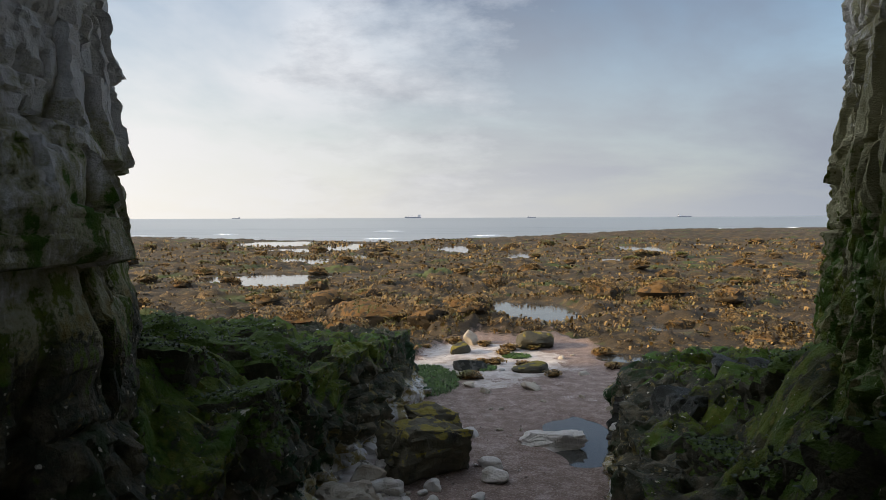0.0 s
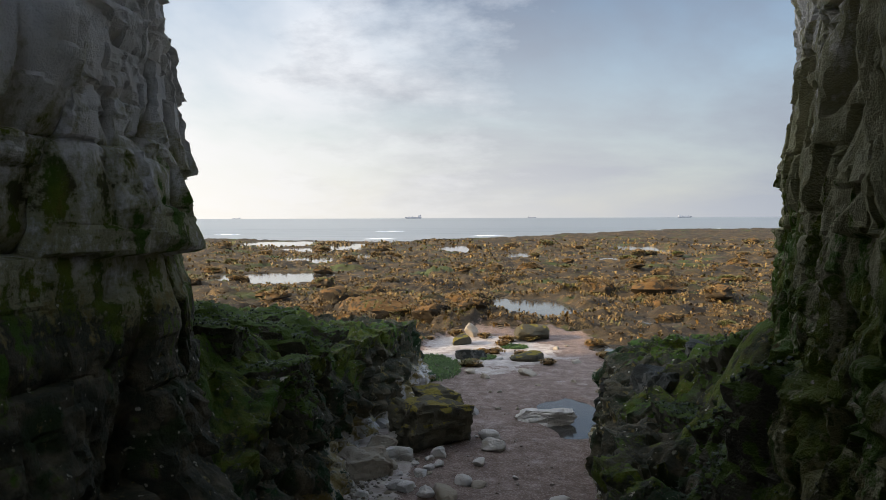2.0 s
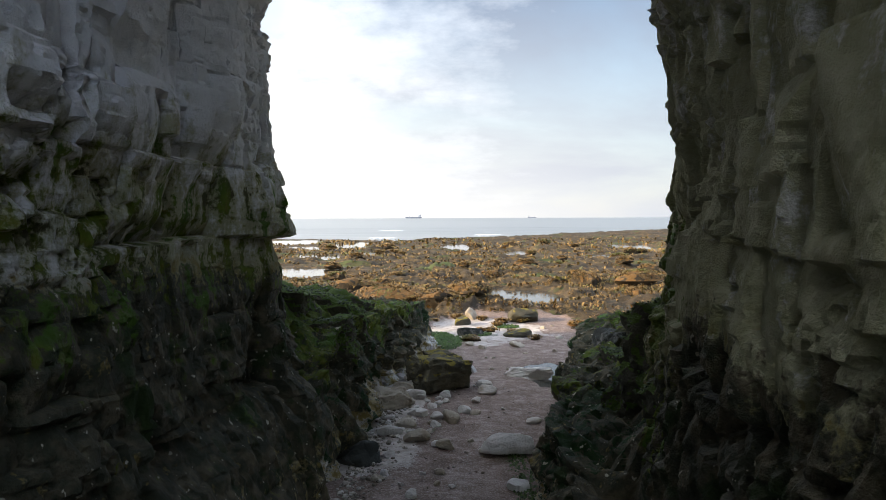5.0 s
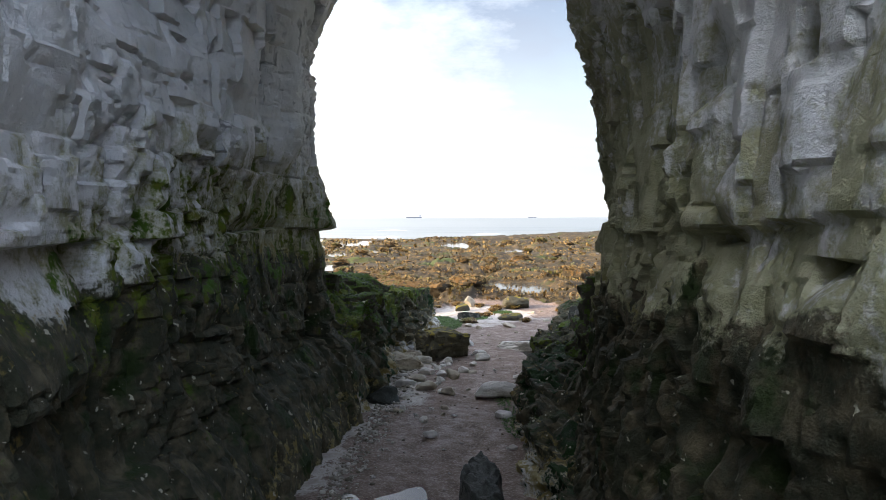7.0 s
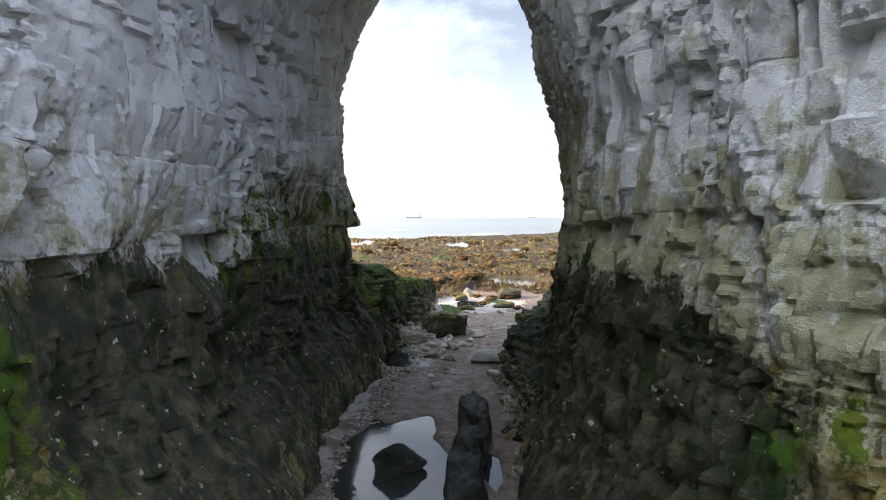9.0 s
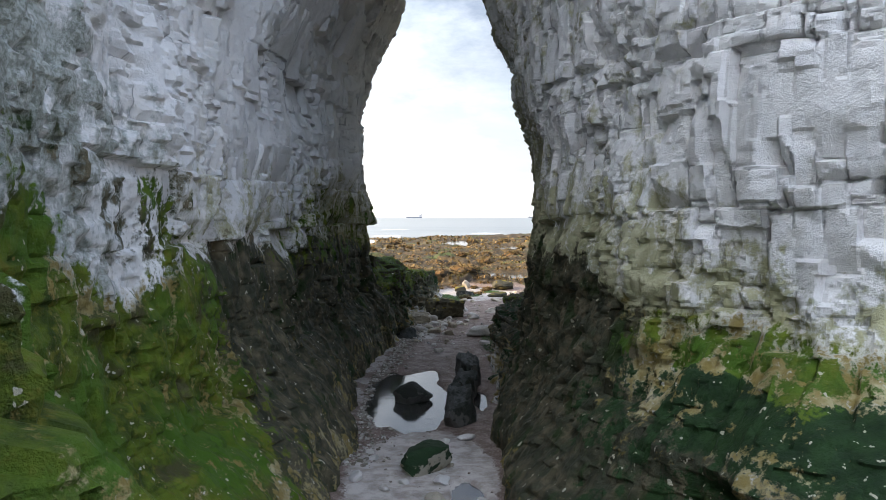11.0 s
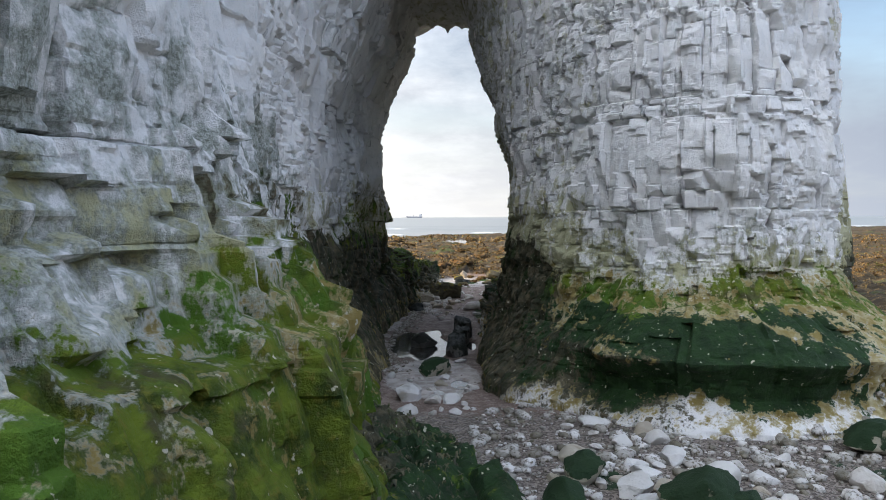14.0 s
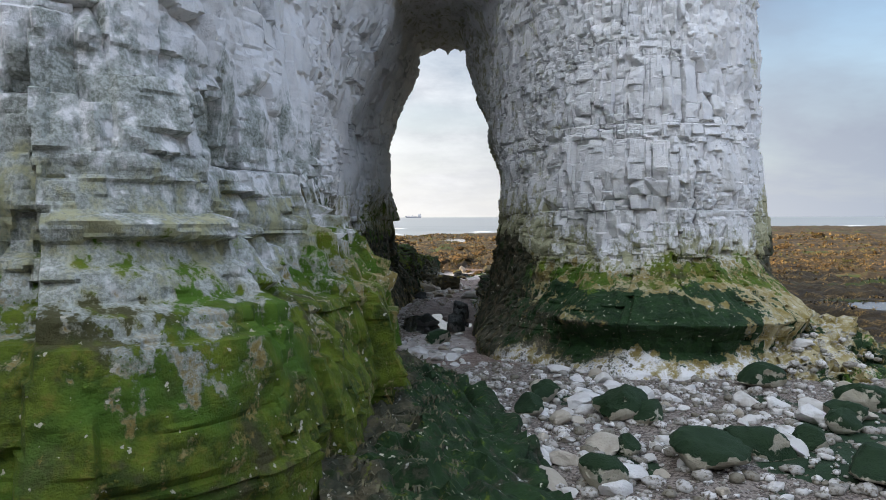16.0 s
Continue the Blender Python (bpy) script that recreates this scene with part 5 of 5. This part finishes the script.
def pebbles(name, count, region, sizes, seed, label, material):
    """Small stones too many to count, in one mesh."""
    rng = np.random.default_rng(seed)
    base = bmesh.new()
    bmesh.ops.create_icosphere(base, subdivisions=1, radius=0.5)
    bv = np.array([v.co[:] for v in base.verts])
    bf = np.array([[v.index for v in f.verts] for f in base.faces])
    base.free()
    x, y = region(rng, count)
    s = sizes[0] * (sizes[1] / sizes[0]) ** (rng.random(len(x)) ** 2)
    z = floor_of(x, y)
    a = rng.random(len(x)) * 6.28
    shape = bv[None] * (1 + 0.35 * (rng.random((len(x), len(bv), 1)) - 0.5)) * np.array([1, 0.75, 0.5]) * s[:, None, None]
    V = np.stack([shape[..., 0] * np.cos(a)[:, None] - shape[..., 1] * np.sin(a)[:, None] + x[:, None], shape[..., 0] * np.sin(a)[:, None] + shape[..., 1] * np.cos(a)[:, None] + y[:, None], shape[..., 2] + (z + 0.12 * s)[:, None]], axis=-1)
    F = bf[None] + (np.arange(len(x)) * len(bv))[:, None, None]
    me = mesh_from_quads(name, V.reshape(-1, 3), F.reshape(-1, 3))
    me.materials.append(material)
    tagged(new(name, me), label, "pebbles", kind="stuff")


def island_stone_material(name, lo, hi):
    m = Nodes(name)
    r = m.n.new("ShaderNodeNewGeometry").outputs["Random Per Island"]
    col = m.mix(r, lo, hi)
    col = m.mix(m.span(m.noise(30.0, 3), 0.45, 0.7), col, rgb(lo[0] * 0.7, lo[1] * 0.65, lo[2] * 0.6))
    m.bump(m.noise(60.0, 3), 0.01, 0.6)
    return m.done(col, 0.85, 0.3)


def beach_area(rng, count):
    x, y = rng.uniform(0.1, 6.0, count), rng.uniform(-13.0, -6.2, count)
    keep = (rng.random(count) < 0.25 + 0.75 * np.exp(-((x - 2.2) / 2.2) ** 2)) & (x > np.interp(y, [-13, -12, -10.3, -8.8, -7, -6], [0.6, 0.5, 0.4, 0.0, 0.0, 0.0]))
    return x[keep], y[keep]


pebbles("pebbles", 5600, beach_area, (0.025, 0.21), 5, "pale chalk pebbles and grit between the stones", island_stone_material("pale_pebbles", rgb(0.16, 0.14, 0.10), rgb(0.66, 0.63, 0.60)))
pebbles("pebbles", 900, lambda r, n: (r.uniform(-1.2, 1.1, n), r.uniform(-6, 9, n)), (0.012, 0.05), 6, "small stones strewn on the channel sand", island_stone_material("sand_pebbles", rgb(0.20, 0.15, 0.12), rgb(0.50, 0.46, 0.42)))

def foot_area(rng, n):
    y = rng.uniform(-4.0, 7.5, n)
    x = np.interp(y, [-4, 0, 2, 4, 7.5], [-1.15, -1.30, -1.15, -1.0, -0.85]) + np.abs(rng.normal(0, 0.17, n))
    return x, y


pebbles("pebbles", 2600, foot_area, (0.015, 0.085), 7, "pale grit and small stones along the foot of the cliff", island_stone_material("foot_pebbles", rgb(0.16, 0.135, 0.10), rgb(0.60, 0.56, 0.50)))


# ---- seaweed ----
def weed_material(name, a, b, c):
    m = Nodes(name)
    r = m.n.new("ShaderNodeNewGeometry").outputs["Random Per Island"]
    col = m.mix(r, a, b)
    col = m.mix(m.span(m.noise(0.8, 3), 0.52, 0.66), col, c)
    m.bsdf.inputs["Subsurface Weight"].default_value = 0.0
    return m.done(col, 0.55, 0.4)


OCHRE_WEED = weed_material("ochre_wrack", rgb(0.022, 0.014, 0.005), rgb(0.34, 0.200, 0.052), rgb(0.115, 0.110, 0.022))
BLACK_WEED = weed_material("black_wrack", rgb(0.026, 0.028, 0.014), rgb(0.140, 0.120, 0.060), rgb(0.048, 0.070, 0.016))


def fronds(name, x, y, z, size, seed, label, material, blades=5, droop=0.4, wide=0.22):
    """Tufts of flat blades, each blade a bent strip of two triangles and a tip."""
    rng = np.random.default_rng(seed)
    n = len(x)
    a = rng.random((n, blades)) * 2 * math.pi
    L = size[:, None] * rng.uniform(0.5, 1.3, (n, blades))
    out = rng.uniform(0.25, 1.0, (n, blades))
    up = np.sqrt(np.maximum(0.05, 1.1 - out ** 2))
    dx, dy = np.cos(a), np.sin(a)
    bx, by = x[:, None] + 0.3 * size[:, None] * rng.normal(0, 1, (n, blades)), y[:, None] + 0.3 * size[:, None] * rng.normal(0, 1, (n, blades))
    bz = np.broadcast_to(z[:, None], a.shape) - 0.05 * size[:, None]
    w = L * wide
    mid = np.stack([bx + dx * L * out * 0.55, by + dy * L * out * 0.55, bz + L * up * 0.6], -1)
    tip = np.stack([bx + dx * L * out * 1.05, by + dy * L * out * 1.05, bz + L * up * (1 - droop)], -1)
    sidev = np.stack([-dy * w, dx * w, 0 * w], -1)
    root = np.stack([bx, by, bz], -1)
    V = np.stack([root - 0.4 * sidev, root + 0.4 * sidev, mid + sidev, mid - sidev, tip + 0.5 * sidev, tip - 0.5 * sidev], axis=2).reshape(-1, 3)
    k = np.arange(n * blades)[:, None] * 6
    Q = np.concatenate([k + np.array([[0, 1, 2, 3]]), k + np.array([[3, 2, 4, 5]])])
    me = mesh_from_quads(name, V, Q)
    me.materials.append(material)
    return tagged(new(name, me), label, "seaweed", kind="stuff")


def reef_weed():
    rng = np.random.default_rng(21)
    n = 46000
    d = 11 * (75 / 11) ** rng.random(n)
    x, y = (rng.random(n) * 2 - 1) * (0.68 * d + 6) + 1.5, d
    z, reef, beach = ground_height(x, y)
    hump = value_noise(x * 0.5, y * 0.6, 21) + 0.6 * value_noise(x * 1.6, y * 1.6, 22)
    keep = (reef > 0.5) & (z > -0.07) & (rng.random(n) < 0.35 + 1.0 * smooth(-0.2, 0.3, hump))
    x, y, z = x[keep], y[keep], z[keep]
    fronds("reef_wrack", x, y, z, (0.045 + 0.0032 * y) * (0.45 + 1.1 * rng.random(len(x)) ** 2), 22, "golden brown wrack over the rock flat", OCHRE_WEED, 4)


reef_weed()


def clump_weed():
    """Thick golden wrack standing along the first rocks of the flat."""
    rng = np.random.default_rng(24)
    n = 9000
    x, y = rng.uniform(-5.0, 8.5, n), 12.5 + 15 * rng.random(n) ** 1.3
    z, reef, beach = ground_height(x, y)
    pile = value_noise(x * 0.6, y * 0.5, 28) + 0.7 * value_noise(x * 1.7, y * 1.4, 29)
    keep = (reef > 0.6) & (z > -0.05) & (pile > 0.02)
    x, y, z = x[keep], y[keep], z[keep]
    fronds("wrack_clumps", x, y, z + 0.02, 0.06 + 0.09 * rng.random(len(x)), 30, "thick golden wrack in clumps on the first reef rocks", OCHRE_WEED, 5, 0.35, 0.16)


clump_weed()


def green_weed():
    """Bright green weed on the sand where the channel opens, and along the foot of the low ledge."""
    green = weed_material("green_weed", rgb(0.020, 0.045, 0.006), rgb(0.085, 0.150, 0.020), rgb(0.045, 0.085, 0.012))
    rng = np.random.default_rng(25)
    for count, cx, cy, rx, ry, size in ((1100, -0.32, 11.5, 0.50, 1.1, 0.05), (260, 0.62, 3.6, 0.10, 1.3, 0.035), (160, 0.60, 12.4, 0.22, 0.25, 0.05), (160, 1.25, 13.4, 0.25, 0.25, 0.05)):
        a, r = rng.random(count) * 2 * math.pi, np.sqrt(rng.random(count))
        x, y = cx + rx * r * np.cos(a), cy + ry * r * np.sin(a)
        fronds("green_weed", x, y, floor_of(x, y), size * (0.5 + rng.random(count)), 26, "bright green weed lying on wet sand", green, 5, 0.75, 0.2)


green_weed()


def block_moss():
    """Short dark green growth on the tops of the ledge blocks."""
    p = np.array(MOSS_SPOTS)
    moss = weed_material("short_green_moss", rgb(0.012, 0.026, 0.004), rgb(0.060, 0.100, 0.012), rgb(0.028, 0.050, 0.008))
    fronds("ledge_moss", p[:, 0], p[:, 1], p[:, 2], 0.018 + 0.030 * np.random.default_rng(66).random(len(p)), 67, "short dark green moss on the ledge blocks", moss, 3, 0.6, 0.3)


block_moss()


def right_reef_weed():
    rng = np.random.default_rng(31)
    n = 15000
    x, y = rng.uniform(5.5, 34, n), rng.uniform(-6, 26, n)
    z, reef, beach = ground_height(x, y)
    keep = (reef > 0.5) & (z > -0.02)
    x, y, z = x[keep], y[keep], z[keep]
    fronds("reef_wrack", x, y, z, 0.07 + 0.07 * rng.random(len(x)), 32, "brown wrack on the flat beside the stack", OCHRE_WEED, 4)


right_reef_weed()


def ledge_weed():
    for k, (pts, size) in enumerate(zip(WEEDY, (0.035, 0.035, 0.06))):
        pts = pts[pts[:, 2] > 0.05]
        if k == 2:
            pts = pts[pts[:, 0] < 0.0]
        fronds("ledge_wrack", pts[:, 0], pts[:, 1], pts[:, 2], size * (0.6 + 0.8 * np.random.default_rng(60 + k).random(len(pts))), 42 + k,
               "limp black and green wrack on the ledge", BLACK_WEED, 3, 0.8, 0.12)


ledge_weed()


def weed_rock_mesh(seed):
    """A low rock under a shaggy, broken coat of wrack."""
    me = rock_mesh("weed_rock", seed, 3, (1, 0.8, 0.42), 0.9, REEF_ROCK)
    rng = np.random.default_rng(seed)
    co = np.empty(len(me.vertices) * 3, np.float32)
    me.vertices.foreach_get("co", co)
    co = co.reshape(-1, 3) * (1 + 0.20 * (rng.random((len(me.vertices), 1)) - 0.5)) * (1 + 0.5 * fbm(co[0::3] * 4 + seed, co[1::3] * 4, seed, 2)[:, None])
    me.vertices.foreach_set("co", co.astype(np.float32).ravel())
    me.update()
    return me


REEF_ROCK = stone_material("wrack_covered_rock", rgb(0.020, 0.015, 0.009), rgb(0.085, 0.058, 0.026), rgb(0.085, 0.050, 0.015), 0.15, 0.8)


def reef_rocks():
    """Humps of rock under wrack on the flat."""
    rng = random.Random(51)
    tufts = []

    def dress(x, y, z, size):
        for _ in range(int(50 + 60 * size)):
            a, r = rng.uniform(0, 6.28), 0.5 * size * math.sqrt(rng.random())
            tufts.append((x + r * math.cos(a), y + 0.8 * r * math.sin(a), z + 0.20 * size * math.sqrt(max(0.0, 1 - (2 * r / size) ** 2))))

    kinds = [weed_rock_mesh(500 + k) for k in range(6)]
    for k in range(110):
        y = 13.5 * (62 / 13.5) ** rng.random()
        x = rng.uniform(-0.6, 0.62) * (y + 4) + 1.0
        if (abs(x - 2.0) < 2.0 and 16.3 < y < 23.5) or (abs(x - 1.2) < 2.2 and y < 14.5):
            continue
        size = rng.uniform(0.35, 0.95) * (0.8 + 0.012 * y)
        ob = new("weed_rock", rng.choice(kinds))
        ob.scale = (size, size, size * rng.uniform(0.7, 1.2))
        ob.rotation_euler = (0, 0, rng.uniform(0, 6.28))
        ob.location = (x, y, float(floor_of(x, y)[0]) + 0.12 * size)
        dress(x, y, ob.location.z, size)
        tagged(ob, "low rock covered in golden brown wrack", "rock", "weed rocks on the reef")
    for k, (x, y, size) in enumerate(((-1.7, 17.5, 1.9), (-0.4, 16.6, 1.5), (0.5, 18.0, 1.4), (-3.0, 19.5, 1.6), (4.6, 22.5, 1.5), (6.3, 21.5, 1.6), (5.6, 19.0, 0.9), (-1.3, 14.4, 0.9))):
        ob = new("weed_rock", kinds[k % 6])
        ob.scale = (size, size * 0.8, size * 0.8)
        ob.rotation_euler = (0, 0, 1.3 * k)
        ob.location = (x, y, float(floor_of(x, y)[0]) + 0.08 * size)
        dress(x, y, ob.location.z, size)
        tagged(ob, "broad hump of rock under golden brown wrack", "rock", "weed rocks on the reef")
    for k in range(14):
        x, y = rng.uniform(-0.4, 3.2), rng.uniform(10.6, 14.8)
        size = rng.uniform(0.12, 0.36)
        ob = new("weed_rock", kinds[k % 6])
        ob.scale = (size, size * 0.8, size * rng.uniform(0.5, 0.8))
        ob.rotation_euler = (0, 0, 2.1 * k)
        ob.location = (x, y, float(floor_of(x, y)[0]) + 0.06 * size)
        dress(x, y, ob.location.z, size)
        tagged(ob, "small low rock under brown wrack on pale wet ground", "rock", "weed rocks on the reef")
    t = np.array(tufts)
    fronds("rock_wrack", t[:, 0], t[:, 1], t[:, 2], 0.045 + 0.0025 * t[:, 1], 53, "tufts of golden wrack on the reef rocks", OCHRE_WEED, 3, 0.5)


reef_rocks()


# ---- ships on the horizon ----
def plain_material(name, colour, rough=0.6):
    m = Nodes(name)
    return m.done(m.mix(m.noise(0.2, 3), colour, rgb(colour[0] * 0.8, colour[1] * 0.8, colour[2] * 0.8)), rough)


HULL = plain_material("ship_hull_paint", rgb(0.16, 0.18, 0.22))
DECK = plain_material("ship_white_paint", rgb(0.45, 0.47, 0.50))


def box_part(name, parent, x, z, lx, ly, lz, material, taper=0.0):
    bm = bmesh.new()
    bmesh.ops.create_cube(bm, size=1.0)
    for v in bm.verts:
        low = 1 - taper if v.co.z < 0 else 1.0
        v.co = Vector((v.co.x * lx * low + x, v.co.y * ly * low, v.co.z * lz + z))
    bmesh.ops.bevel(bm, geom=list(bm.edges), offset=min(lx, ly, lz) * 0.08, segments=1, affect="EDGES")
    return part(name, bm, material, parent)


def ship(x, y, length, bridge, cranes, label):
    ob = new("ship", None)
    ob.location = (x, y, -0.3)
    k = length / 80
    box_part("hull", ob, 0, 2.4 * k, 78 * k, 13 * k, 4.6 * k, HULL, 0.12)
    box_part("forecastle", ob, -bridge * 33 * k, 5.6 * k, 9 * k, 11 * k, 2.4 * k, HULL)
    house = box_part("deckhouse", ob, bridge * 28 * k, 8.4 * k, 13 * k, 11 * k, 8 * k, DECK)
    box_part("wheelhouse", house, bridge * 27 * k, 14.0 * k, 8 * k, 12 * k, 3.0 * k, DECK)
    box_part("funnel", house, bridge * 33 * k, 15.0 * k, 3 * k, 3 * k, 5.0 * k, HULL)
    for c in range(cranes):
        box_part("mast", ob, (-20 + 16 * c) * bridge * k, 8.4 * k, 1.4 * k, 1.4 * k, 8 * k, HULL)
    for c in range(3):
        box_part("cargo_hatch", ob, (-20 + 15 * c) * bridge * k, 5.6 * k, 11 * k, 9 * k, 1.8 * k, DECK)
    return tagged(ob, label, "ship", "ships at sea")


ship(-165, 3480, 80, 1, 2, "grey cargo ship with a raised bridge on the horizon")
ship(386, 3480, 42, -1, 1, "small distant ship on the horizon")
ship(1095, 3480, 66, -1, 3, "long low cargo ship on the horizon")
ship(-990, 3480, 38, 1, 1, "tiny distant ship on the horizon")
